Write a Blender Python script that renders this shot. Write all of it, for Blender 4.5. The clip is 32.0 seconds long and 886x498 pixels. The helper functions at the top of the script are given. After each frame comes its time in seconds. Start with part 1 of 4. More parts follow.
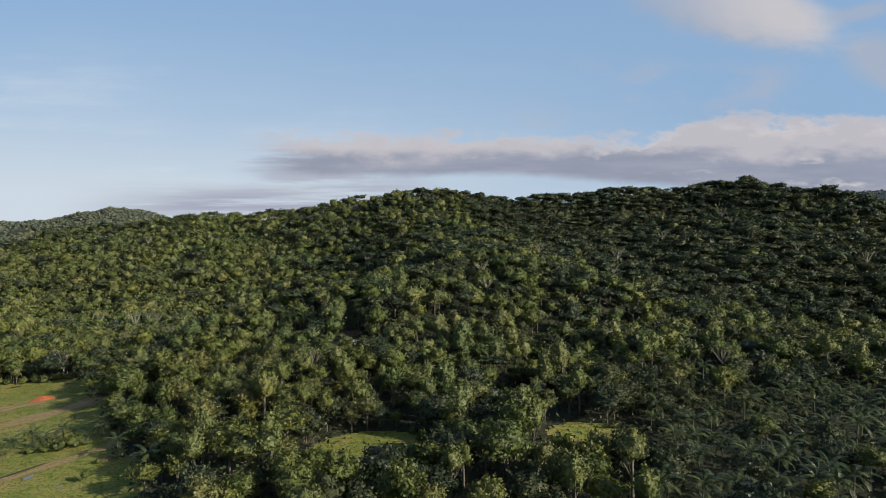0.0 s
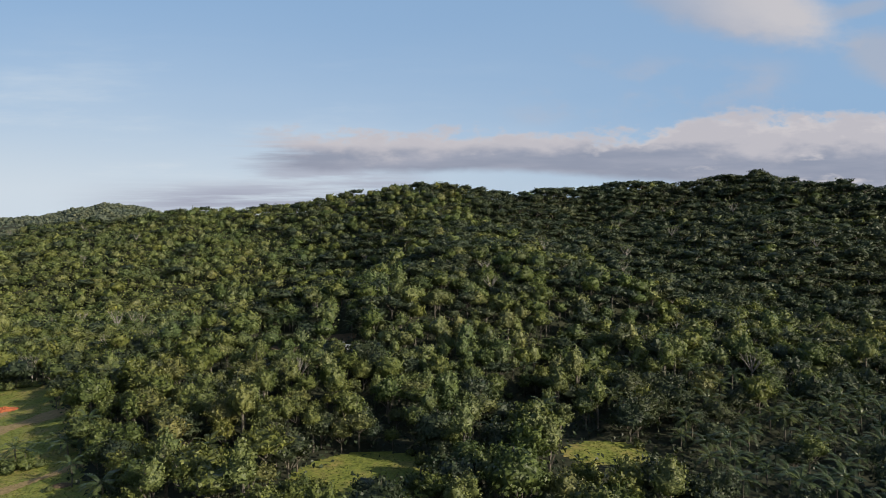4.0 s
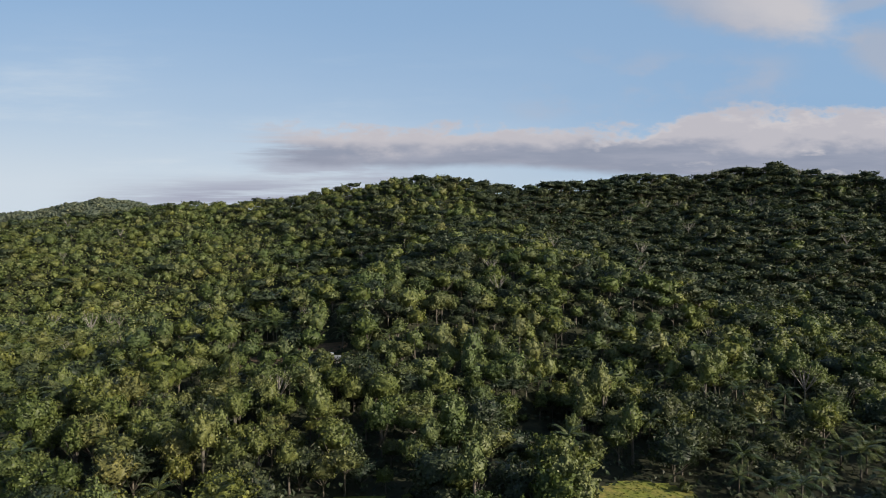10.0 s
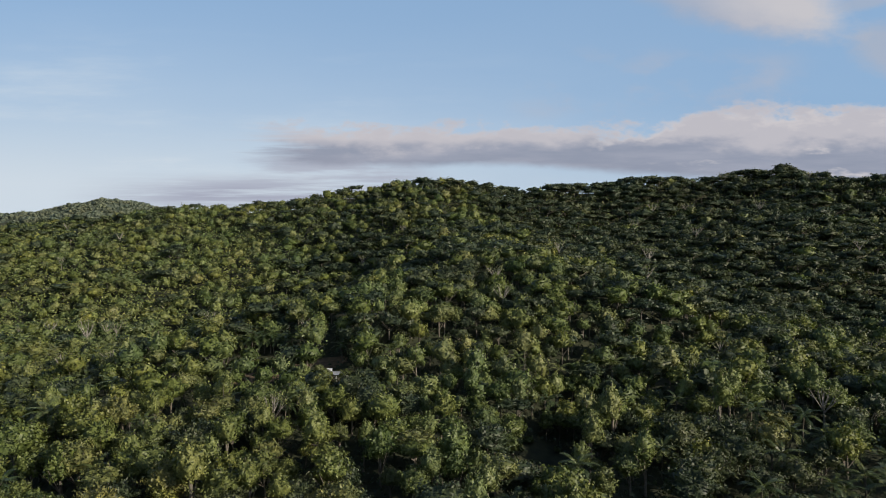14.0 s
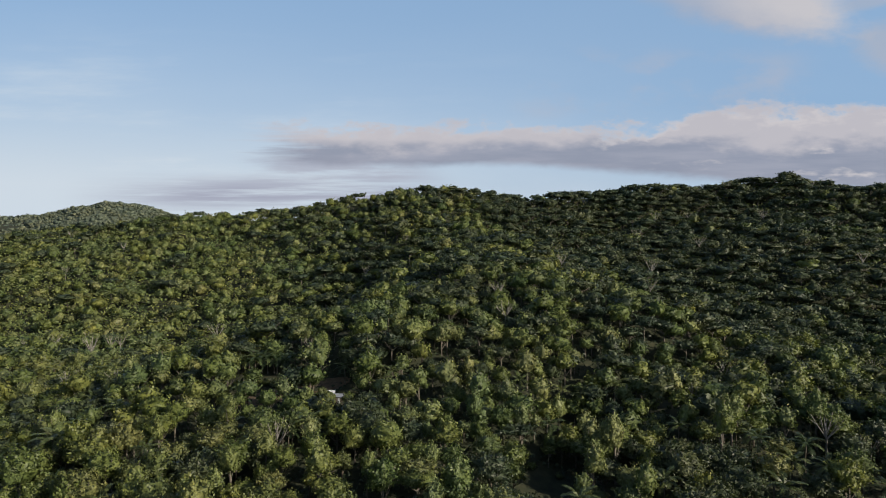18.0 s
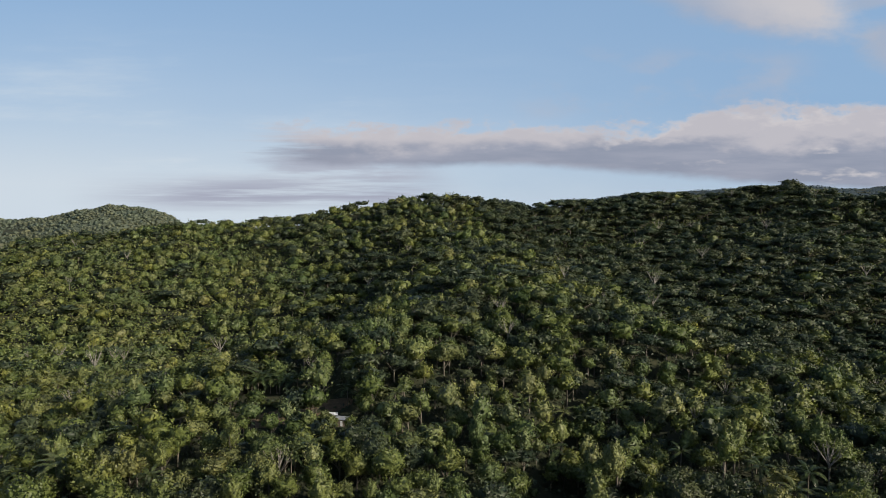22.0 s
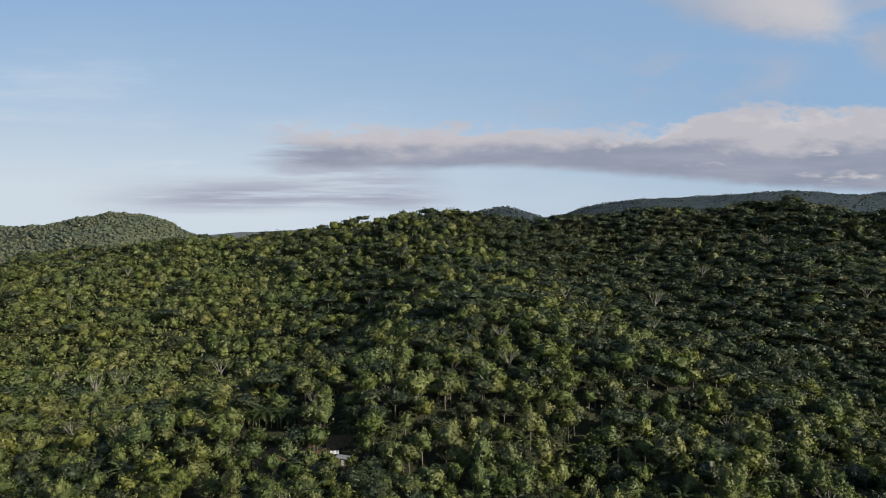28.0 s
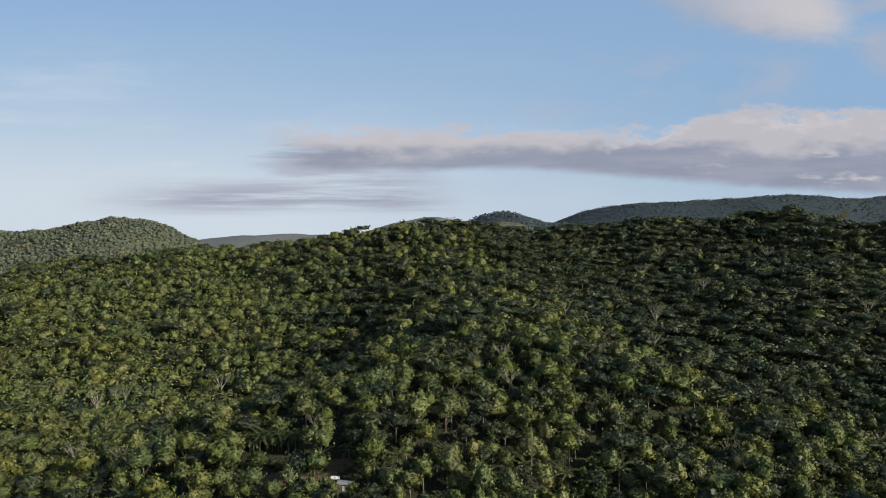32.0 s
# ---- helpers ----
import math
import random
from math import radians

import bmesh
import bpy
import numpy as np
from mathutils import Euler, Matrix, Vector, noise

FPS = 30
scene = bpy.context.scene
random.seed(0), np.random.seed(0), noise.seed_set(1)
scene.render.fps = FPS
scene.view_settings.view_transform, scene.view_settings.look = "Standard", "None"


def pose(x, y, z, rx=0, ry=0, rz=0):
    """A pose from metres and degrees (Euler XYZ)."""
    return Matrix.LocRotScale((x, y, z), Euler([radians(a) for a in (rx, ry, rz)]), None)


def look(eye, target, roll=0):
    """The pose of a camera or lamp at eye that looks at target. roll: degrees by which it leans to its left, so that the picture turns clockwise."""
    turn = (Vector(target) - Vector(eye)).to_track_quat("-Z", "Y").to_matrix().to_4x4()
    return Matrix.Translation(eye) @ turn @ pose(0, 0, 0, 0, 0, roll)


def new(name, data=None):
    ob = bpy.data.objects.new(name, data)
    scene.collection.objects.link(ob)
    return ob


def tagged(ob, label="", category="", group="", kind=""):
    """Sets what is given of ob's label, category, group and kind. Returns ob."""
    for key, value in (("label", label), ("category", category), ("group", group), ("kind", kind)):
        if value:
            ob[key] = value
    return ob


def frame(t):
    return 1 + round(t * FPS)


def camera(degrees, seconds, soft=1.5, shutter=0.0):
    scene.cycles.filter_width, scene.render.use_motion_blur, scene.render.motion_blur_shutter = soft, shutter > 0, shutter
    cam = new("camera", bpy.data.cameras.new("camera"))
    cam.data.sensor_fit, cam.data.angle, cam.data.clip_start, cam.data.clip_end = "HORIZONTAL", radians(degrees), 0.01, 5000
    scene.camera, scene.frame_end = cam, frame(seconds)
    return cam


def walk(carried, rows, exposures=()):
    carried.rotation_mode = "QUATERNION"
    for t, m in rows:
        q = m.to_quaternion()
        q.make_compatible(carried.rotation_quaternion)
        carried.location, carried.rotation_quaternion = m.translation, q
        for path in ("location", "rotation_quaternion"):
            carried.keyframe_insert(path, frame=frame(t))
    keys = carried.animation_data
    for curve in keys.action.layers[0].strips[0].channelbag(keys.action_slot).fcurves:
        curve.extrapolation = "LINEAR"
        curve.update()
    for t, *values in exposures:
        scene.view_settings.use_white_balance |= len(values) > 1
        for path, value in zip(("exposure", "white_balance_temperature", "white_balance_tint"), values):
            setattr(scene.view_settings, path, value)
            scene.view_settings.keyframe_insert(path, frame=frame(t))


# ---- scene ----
# The camera: a drone that flies ahead towards the ridge, stops, and climbs.
cam = camera(70.0, 32.0, soft=0.5)
TILT = -2.35
PATH = [  # seconds, x, y, z, pitch and yaw beyond the tilt
    (0.0, 0.9, -58.8, 68.4, 0.85, -0.23),
    (1.5, 0.7, -50.4, 68.1, 0.74, -0.26),
    (3.0, 0.5, -42.2, 67.8, 0.62, -0.28),
    (6.0, -0.1, -27.5, 67.8, 0.35, -0.32),
    (9.0, -0.4, -12.8, 67.7, 0.20, -0.29),
    (11.0, -0.2, -3.2, 67.8, 0.04, -0.17),
    (12.0, -0.2, -0.3, 68.4, 0.01, -0.10),
    (13.0, 0.0, 0.0, 70.0, 0.00, 0.00),
    (17.0, 0.2, -0.3, 77.3, 0.00, 0.29),
    (20.0, 0.3, -0.2, 82.8, -0.03, 0.50),
    (23.0, 0.4, -0.2, 88.4, 0.02, 0.64),
    (25.5, 0.3, -0.1, 93.5, 0.06, 0.65),
    (28.0, 0.2, 0.0, 98.4, 0.19, 0.66),
    (32.0, 0.0, 0.3, 106.0, 0.35, 0.69),
]
walk(cam, [(t, pose(x, y, z, 90 + TILT + p, 0, w)) for t, x, y, z, p, w in PATH], exposures=[(0.0, 0.0), (32.0, 0.0)])


# ---- light: a low warm sun behind the camera's right shoulder, a pale sky with cloud banks ----
SUN_ELEVATION = 24.0
SUN_FROM = (0.87, -0.493)          # the side of the plan from which it shines
SKY_STRENGTH = 0.1

world = bpy.data.worlds.new("sky")
scene.world = world
world.use_nodes = True
wt = world.node_tree
wt.nodes.clear()


def wmath(op, a, b=None, c=None):
    n = wt.nodes.new("ShaderNodeMath")
    n.operation = op
    for slot, v in enumerate((a, b, c)):
        if v is None:
            continue
        if isinstance(v, (int, float)):
            n.inputs[slot].default_value = v
        else:
            wt.links.new(v, n.inputs[slot])
    return n.outputs[0]


def wstep(x, low, high):
    """0 below low, 1 above high, smooth between; low above high turns it round."""
    n = wt.nodes.new("ShaderNodeMapRange")
    n.interpolation_type = "SMOOTHSTEP"
    flip = isinstance(low, (int, float)) and isinstance(high, (int, float)) and low > high
    a, b = (high, low) if flip else (low, high)
    wt.links.new(x, n.inputs[0])
    n.inputs[1].default_value, n.inputs[2].default_value = a, b
    n.inputs[3].default_value, n.inputs[4].default_value = (1, 0) if flip else (0, 1)
    return n.outputs[0]


def wnoise(u, v, su, sv, seed, detail=6, rough=0.55):
    c = wt.nodes.new("ShaderNodeCombineXYZ")
    wt.links.new(wmath("MULTIPLY", u, su), c.inputs[0])
    wt.links.new(wmath("MULTIPLY", v, sv), c.inputs[1])
    c.inputs[2].default_value = seed
    n = wt.nodes.new("ShaderNodeTexNoise")
    n.inputs["Scale"].default_value, n.inputs["Detail"].default_value, n.inputs["Roughness"].default_value = 1.0, detail, rough
    wt.links.new(c.outputs[0], n.inputs["Vector"])
    return wmath("SUBTRACT", n.outputs["Fac"], 0.5)


def wmix(f, a, b):
    n = wt.nodes.new("ShaderNodeMix")
    n.data_type = "RGBA"
    for slot, v in ((0, f), (6, a), (7, b)):
        if isinstance(v, (int, float)):
            n.inputs[slot].default_value = v
        elif isinstance(v, tuple):
            n.inputs[slot].default_value = (*v, 1)
        else:
            wt.links.new(v, n.inputs[slot])
    return n.outputs[2]


coords = wt.nodes.new("ShaderNodeTexCoord")
split = wt.nodes.new("ShaderNodeSeparateXYZ")
wt.links.new(coords.outputs["Generated"], split.inputs[0])
ahead = wmath("MAXIMUM", split.outputs[1], 0.12)
su, sv = wmath("DIVIDE", split.outputs[0], ahead), wmath("DIVIDE", split.outputs[2], ahead)
sky = wt.nodes.new("ShaderNodeTexSky")
sky.sky_type, sky.sun_disc = "NISHITA", False
sky.sun_elevation = radians(SUN_ELEVATION)
sky.sun_rotation = math.atan2(SUN_FROM[0], SUN_FROM[1])
sky.air_density, sky.dust_density, sky.ozone_density = 1.0, 1.5, 1.5
# thin milky veil that thickens towards the horizon and to one side
veil = wmath("MULTIPLY", wstep(sv, 0.40, 0.02), wstep(wmath("ADD", su, wnoise(su, sv, 1.5, 5, 3)), 0.8, -0.7))
veil = wmath("ADD", wmath("MULTIPLY", veil, 0.72), wmath("MULTIPLY", wstep(sv, 0.2, 0.0), 0.4))
air = wmix(wmath("MULTIPLY", wstep(sv, 1.1, 0.4), 0.75), sky.outputs[0], (2.95, 4.75, 7.3))
cirrus = wmath("MULTIPLY", wstep(wnoise(su, sv, 2.2, 14, 41, 8, 0.62), -0.02, 0.26), wmath("MULTIPLY", wstep(sv, 0.36, 0.2), wstep(su, 0.25, -0.35)))
veil = wmath("ADD", veil, wmath("MULTIPLY", cirrus, 0.34))
air = wmix(wmath("MINIMUM", veil, 1.0), air, (6.1, 6.9, 7.7))
big, fine = wnoise(su, sv, 4.2, 11, 2.6), wnoise(su, sv, 17, 36, 8.3)
grain = wnoise(su, sv, 42, 80, 9)
rag = wmath("ADD", wmath("MULTIPLY", big, 0.045), wmath("ADD", wmath("MULTIPLY", fine, 0.066), wmath("MULTIPLY", grain, 0.030)))
# the long bank: flat grey base, softly heaped lit top, higher to one side
heap = wmath("MULTIPLY", wstep(su, 0.28, 0.48), 0.030)
top = wmath("ADD", heap, 0.156)
over = wmath("SUBTRACT", wmath("ADD", top, wmath("MULTIPLY", rag, 1.0)), sv)
base = wmath("SUBTRACT", 0.088, wmath("MULTIPLY", wstep(su, 0.05, 0.7), 0.038))
under = wmath("ADD", wmath("SUBTRACT", sv, base), wmath("MULTIPLY", fine, 0.014))
strands = wnoise(su, sv, 3.0, 55, 61, 5, 0.6)
end = wmath("ADD", wmath("ADD", su, wmath("MULTIPLY", strands, 0.36)), 0.262)
bank = wmath("MULTIPLY", wmath("MULTIPLY", wstep(over, -0.002, 0.017), wstep(under, -0.004, 0.012)), wstep(end, -0.07, 0.07))
# the low streaks
low = wmath("MULTIPLY", wnoise(su, sv, 2.0, 34, 12), 0.035)
streak = wmath("MULTIPLY", wstep(wmath("ADD", wmath("SUBTRACT", sv, 0.026), low), -0.014, 0.016),
               wstep(wmath("SUBTRACT", wmath("ADD", low, 0.066), sv), -0.014, 0.022))
streak = wmath("MULTIPLY", streak, wstep(wnoise(su, sv, 4, 70, 52, 5, 0.6), -0.24, 0.08))
streak = wmath("MULTIPLY", wmath("MULTIPLY", streak, wstep(su, -0.64, -0.36)), wmath("MULTIPLY", wstep(su, 0.05, -0.10), 0.95))
shelf = wmath("MULTIPLY", wstep(wnoise(su, sv, 3.5, 34, 17), -0.08, 0.1), wmath("MULTIPLY", wstep(sv, 0.055, 0.075), wstep(sv, 0.115, 0.092)))
shelf = wmath("MULTIPLY", shelf, wmath("MULTIPLY", wstep(su, -0.36, -0.24), wstep(su, 0.02, -0.10)))
# the cloud overhead, thin at one end and bright at the other, and its tail
def oval(cu, cv, wide, tall, slope, ragged):
    """1 at the middle of a slanting oval, falling to 0 at its ragged rim."""
    off = wmath("DIVIDE", wmath("SUBTRACT", su, cu), wide)
    rise = wmath("DIVIDE", wmath("SUBTRACT", sv, wmath("ADD", wmath("MULTIPLY", wmath("SUBTRACT", su, cu), slope), cv)), tall)
    out_by = wmath("SQRT", wmath("ADD", wmath("MULTIPLY", off, off), wmath("MULTIPLY", rise, rise)))
    return wmath("ADD", wmath("SUBTRACT", 1.0, out_by), wmath("MULTIPLY", rag, ragged))


edge = oval(0.45, 0.352, 0.22, 0.066, -0.22, 6.0)
high = wmath("MULTIPLY", wstep(edge, -0.06, 0.5), wmath("ADD", 0.35, wmath("MULTIPLY", wstep(su, 0.22, 0.48), 0.65)))
tail = wmath("MAXIMUM", wstep(oval(0.73, 0.262, 0.12, 0.055, -0.2, 7.0), -0.05, 0.5), wmath("MULTIPLY", wstep(oval(0.66, 0.345, 0.07, 0.02, 0.2, 8.0), 0.0, 0.6), 0.8))
wisp = wmath("MULTIPLY", wstep(wnoise(su, sv, 7, 14, 21), -0.04, 0.22), wmath("MULTIPLY", wstep(su, 0.08, 0.16), wmath("MULTIPLY", wstep(sv, 0.15, 0.19), wstep(sv, 0.29, 0.23))))
wisp = wmath("MULTIPLY", wisp, wmath("MULTIPLY", wstep(su, 0.60, 0.50), 0.5))
# lit crowns against grey bases
lit = wstep(wmath("ADD", wmath("SUBTRACT", sv, 0.112), wmath("ADD", wmath("MULTIPLY", big, 0.10), wmath("MULTIPLY", fine, 0.05))), -0.006, 0.022)
rim = wmath("MULTIPLY", wstep(wmath("ADD", over, wmath("MULTIPLY", fine, 0.08)), 0.030, 0.0), wmath("ADD", 0.35, wmath("MULTIPLY", wstep(su, 0.0, 0.45), 0.6)))
puff = wmath("MULTIPLY", wstep(wnoise(su, sv, 11, 34, 31), 0.05, 0.19), wmath("MULTIPLY", wstep(su, 0.25, 0.45), 0.8))
bank_colour = wmix(lit, wmix(wstep(wnoise(su, sv, 6, 40, 5), -0.15, 0.2), (2.75, 3.0, 3.85), (3.45, 3.6, 4.4)), (5.3, 5.05, 5.4))
bank_colour = wmix(wmath("MAXIMUM", rim, puff), bank_colour, (6.3, 5.9, 6.0))
crown_lit = wmath("MULTIPLY", wstep(wmath("ADD", sv, wmath("ADD", wmath("MULTIPLY", su, 0.30), wmath("MULTIPLY", rag, 0.8))), 0.40, 0.50), wstep(su, 0.26, 0.54))
high_colour = wmix(crown_lit, (3.9, 4.1, 4.9), (6.3, 5.85, 5.8))
out = wmix(streak, air, (3.6, 3.75, 4.75))
out = wmix(wmath("MULTIPLY", shelf, 0.7), out, (3.9, 4.0, 4.9))
out = wmix(wmath("MULTIPLY", bank, 0.93), out, bank_colour)
out = wmix(wmath("MULTIPLY", high, 0.82), out, high_colour)
out = wmix(wmath("MULTIPLY", tail, 0.65), out, (4.3, 4.5, 5.2))
out = wmix(wisp, out, (4.6, 4.7, 5.4))
background = wt.nodes.new("ShaderNodeBackground")
background.inputs[1].default_value = SKY_STRENGTH
wt.links.new(out, background.inputs[0])
wt.links.new(background.outputs[0], wt.nodes.new("ShaderNodeOutputWorld").inputs[0])

sun = new("sun", bpy.data.lights.new("sun", "SUN"))
sun.data.energy, sun.data.angle, sun.data.color = 5.0, radians(0.6), (1.0, 0.89, 0.72)
flat = math.cos(radians(SUN_ELEVATION)) * 1000
sun.matrix_world = look((SUN_FROM[0] * flat, SUN_FROM[1] * flat, math.sin(radians(SUN_ELEVATION)) * 1000), (0, 0, 0))


# ---- materials ----
def material(name):
    m = bpy.data.materials.new(name)
    m.use_nodes = True
    nt = m.node_tree
    return m, nt, nt.nodes["Principled BSDF"]


def ramp(nt, source, stops):
    r = nt.nodes.new("ShaderNodeValToRGB")
    els = r.color_ramp.elements
    while len(els) < len(stops):
        els.new(0.5)
    for e, (at, colour) in zip(els, stops):
        e.position, e.color = at, (*colour, 1)
    nt.links.new(source, r.inputs[0])
    return r.outputs[0]


def noise_at(nt, scale, detail=4, rough=0.55):
    g = nt.nodes.new("ShaderNodeNewGeometry")
    n = nt.nodes.new("ShaderNodeTexNoise")
    n.inputs["Scale"].default_value, n.inputs["Detail"].default_value, n.inputs["Roughness"].default_value = scale, detail, rough
    nt.links.new(g.outputs["Position"], n.inputs["Vector"])
    return n.outputs["Fac"]


def mix_colour(nt, f, a, b, how="MIX"):
    n = nt.nodes.new("ShaderNodeMix")
    n.data_type, n.blend_type = "RGBA", how
    for slot, v in ((0, f), (6, a), (7, b)):
        if isinstance(v, (int, float)):
            n.inputs[slot].default_value = v
        elif isinstance(v, tuple):
            n.inputs[slot].default_value = (*v, 1)
        else:
            nt.links.new(v, n.inputs[slot])
    return n.outputs[2]


def leaf_material(name, tones, single, translucence=0.14, rough=0.5):
    """Foliage: a tone for each tree, shades from leaf to leaf and from spray to spray, and patches along the slopes."""
    m, nt, shader = material(name)
    if single:
        tint = nt.nodes.new("ShaderNodeObjectInfo").outputs["Random"]
    else:
        a = nt.nodes.new("ShaderNodeAttribute")
        a.attribute_name = "tree_tone"
        tint = a.outputs["Fac"]
    colour = ramp(nt, tint, [(i / (len(tones) - 1), c) for i, c in enumerate(tones)])
    island = nt.nodes.new("ShaderNodeNewGeometry").outputs["Random Per Island"]
    colour = mix_colour(nt, 1.0, colour, ramp(nt, island, [(0.0, (0.72, 0.75, 0.75)), (0.5, (1.0, 1.0, 1.0)), (1.0, (1.3, 1.25, 1.15))]), "MULTIPLY")
    colour = mix_colour(nt, 1.0, colour, ramp(nt, noise_at(nt, 0.022, 3), [(0.35, (0.82, 0.92, 0.95)), (0.65, (1.13, 1.06, 0.9))]), "MULTIPLY")
    colour = mix_colour(nt, 1.0, colour, ramp(nt, noise_at(nt, 0.6, 3, 0.6), [(0.34, (0.72, 0.76, 0.76)), (0.66, (1.28, 1.24, 1.15))]), "MULTIPLY")
    colour = mix_colour(nt, 1.0, colour, ramp(nt, noise_at(nt, 2.8, 3, 0.65), [(0.36, (0.66, 0.68, 0.68)), (0.5, (1.0, 1.0, 1.0)), (0.64, (1.32, 1.28, 1.2))]), "MULTIPLY")
    nt.links.new(colour, shader.inputs["Base Color"])
    shader.inputs["Roughness"].default_value = rough
    shader.inputs["Specular IOR Level"].default_value = 0.3
    t = nt.nodes.new("ShaderNodeBsdfTranslucent")
    nt.links.new(mix_colour(nt, 1.0, colour, (1.1, 1.25, 0.5), "MULTIPLY"), t.inputs[0])
    mixer = nt.nodes.new("ShaderNodeMixShader")
    mixer.inputs[0].default_value = translucence
    nt.links.new(shader.outputs[0], mixer.inputs[1])
    nt.links.new(t.outputs[0], mixer.inputs[2])
    nt.links.new(mixer.outputs[0], nt.nodes["Material Output"].inputs[0])
    return m


BROAD = [(0.070, 0.097, 0.034), (0.100, 0.126, 0.040), (0.134, 0.150, 0.048), (0.084, 0.110, 0.045), (0.144, 0.150, 0.064)]
# dark species; these tones also stand for shade on one flank
DARK_SHADED = [(0.034, 0.050, 0.032), (0.047, 0.063, 0.037), (0.062, 0.077, 0.043)]
# dark palm greens, lowered further for the shaded grove
PALM = [(0.034, 0.054, 0.026), (0.056, 0.080, 0.034), (0.108, 0.130, 0.052)]
LIME = [(0.108, 0.138, 0.054), (0.132, 0.158, 0.062), (0.160, 0.174, 0.084)]
# leaf greens greyed and lightened to carry the haze over the hill
HAZED_HILL = [(0.086, 0.104, 0.086), (0.116, 0.136, 0.108), (0.150, 0.168, 0.128)]
# blue of the far air mixed into the mountain leaves
HAZED_BLUE = [(0.034, 0.050, 0.064), (0.052, 0.072, 0.088), (0.076, 0.098, 0.110)]
leaf_hazed = leaf_material("hazed_leaves", HAZED_HILL, False)
leaf_hazed_blue = leaf_material("hazed_blue_leaves", HAZED_BLUE, False)
leaf_broad = leaf_material("broad_leaves", BROAD, True)
leaf_broad_many = leaf_material("forest_leaves", BROAD, False)
leaf_dark_shaded = leaf_material("dark_shaded_leaves", DARK_SHADED, True)
leaf_dark_shaded_many = leaf_material("forest_dark_shaded_leaves", DARK_SHADED, False)
leaf_palm = leaf_material("palm_leaves", PALM, True, 0.12, 0.42)
leaf_palm_many = leaf_material("forest_palm_leaves", PALM, False, 0.12, 0.42)
leaf_lime = leaf_material("pale_leaves", LIME, True)
leaf_lime_many = leaf_material("forest_pale_leaves", LIME, False)


def bark_material(name, dark, light):
    m, nt, shader = material(name)
    c = ramp(nt, noise_at(nt, 2.2, 6, 0.7), [(0.3, dark), (0.7, light)])
    nt.links.new(c, shader.inputs["Base Color"])
    shader.inputs["Roughness"].default_value = 0.9
    return m


bark = bark_material("bark", (0.07, 0.06, 0.045), (0.18, 0.16, 0.13))
bark_grey = bark_material("grey_bark", (0.08, 0.07, 0.055), (0.18, 0.16, 0.135))
bark_pale = bark_material("pale_bark", (0.17, 0.155, 0.135), (0.34, 0.32, 0.285))

# soil tones lowered so that gaps, hollow and gully look shaded
ground_mat, gt, gs = material("shaded_forest_floor")
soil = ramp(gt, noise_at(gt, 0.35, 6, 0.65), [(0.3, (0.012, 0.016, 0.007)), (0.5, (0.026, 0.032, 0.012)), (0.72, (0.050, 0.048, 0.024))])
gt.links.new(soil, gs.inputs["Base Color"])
gs.inputs["Roughness"].default_value = 0.95

def cover_material(name, low, high):
    """Unbroken tree cover of a far slope, too far off to tell the crowns apart, with haze put into its colour."""
    m, nt, shader = material(name)
    c = ramp(nt, noise_at(nt, 0.07, 8, 0.75), [(0.32, low), (0.68, high)])
    nt.links.new(c, shader.inputs["Base Color"])
    bump = nt.nodes.new("ShaderNodeBump")
    bump.inputs["Strength"].default_value, bump.inputs["Distance"].default_value = 0.6, 6.0
    nt.links.new(noise_at(nt, 0.09, 5, 0.65), bump.inputs["Height"])
    nt.links.new(bump.outputs[0], shader.inputs["Normal"])
    shader.inputs["Roughness"].default_value = 0.95
    shader.inputs["Specular IOR Level"].default_value = 0.1
    return m


hazed_hill_cover = cover_material("hazed_hill_cover", (0.080, 0.100, 0.078), (0.125, 0.145, 0.105))
# plain and mountains: distance haze painted as pale and blue cover
hazed_plain_cover = cover_material("hazed_plain_cover", (0.120, 0.140, 0.150), (0.180, 0.195, 0.190))
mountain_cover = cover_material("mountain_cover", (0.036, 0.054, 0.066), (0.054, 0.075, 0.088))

grass_mat, rt, rs = material("meadow")
rc = ramp(rt, noise_at(rt, 0.11, 8, 0.7), [(0.3, (0.12, 0.165, 0.026)), (0.46, (0.20, 0.235, 0.042)), (0.58, (0.27, 0.25, 0.07)), (0.72, (0.36, 0.28, 0.12))])
rc = mix_colour(rt, 1.0, rc, ramp(rt, noise_at(rt, 1.3, 5, 0.7), [(0.32, (0.45, 0.5, 0.5)), (0.68, (1.4, 1.32, 1.15))]), "MULTIPLY")
rt.links.new(rc, rs.inputs["Base Color"])
rs.inputs["Roughness"].default_value = 0.95


# ---- the lie of the land ----
RELIEF = np.array([  # swells of the ground, rows from near to far, each from one side of the valley to the other
    [0, -1, 1, 0, 0, 4, 0, 2, 2, 1, 0], [0, -1, 2, -4, 2, 0, 4, 1, 2, 2, 2], [1, 1, 2, -4, 14, 7, 4, 5, -1, 5, 9],
    [-2, -2, 1, -1, -6, 20, 14, -1, 3, 7, 20], [1, 1, -6, 3, -6, 24, 9, 10, 24, 5, 23], [13, 13, 7, 12, 9, 21, 13, 15, 22, 15, 27],
    [7, 13, 19, 11, 23, 24, 21, 11, 22, 35, 40], [30, 20, 34, 26, 35, 37, 31, 40, 32, 40, 45], [26, 11, 18, 21, 20, 33, 19, 32, 25, 20, 39]], float)


def swell(x, y, cx, cy, h, wx, wy):
    return h * np.exp(-((x - cx) / wx) ** 2 - ((y - cy) / wy) ** 2)


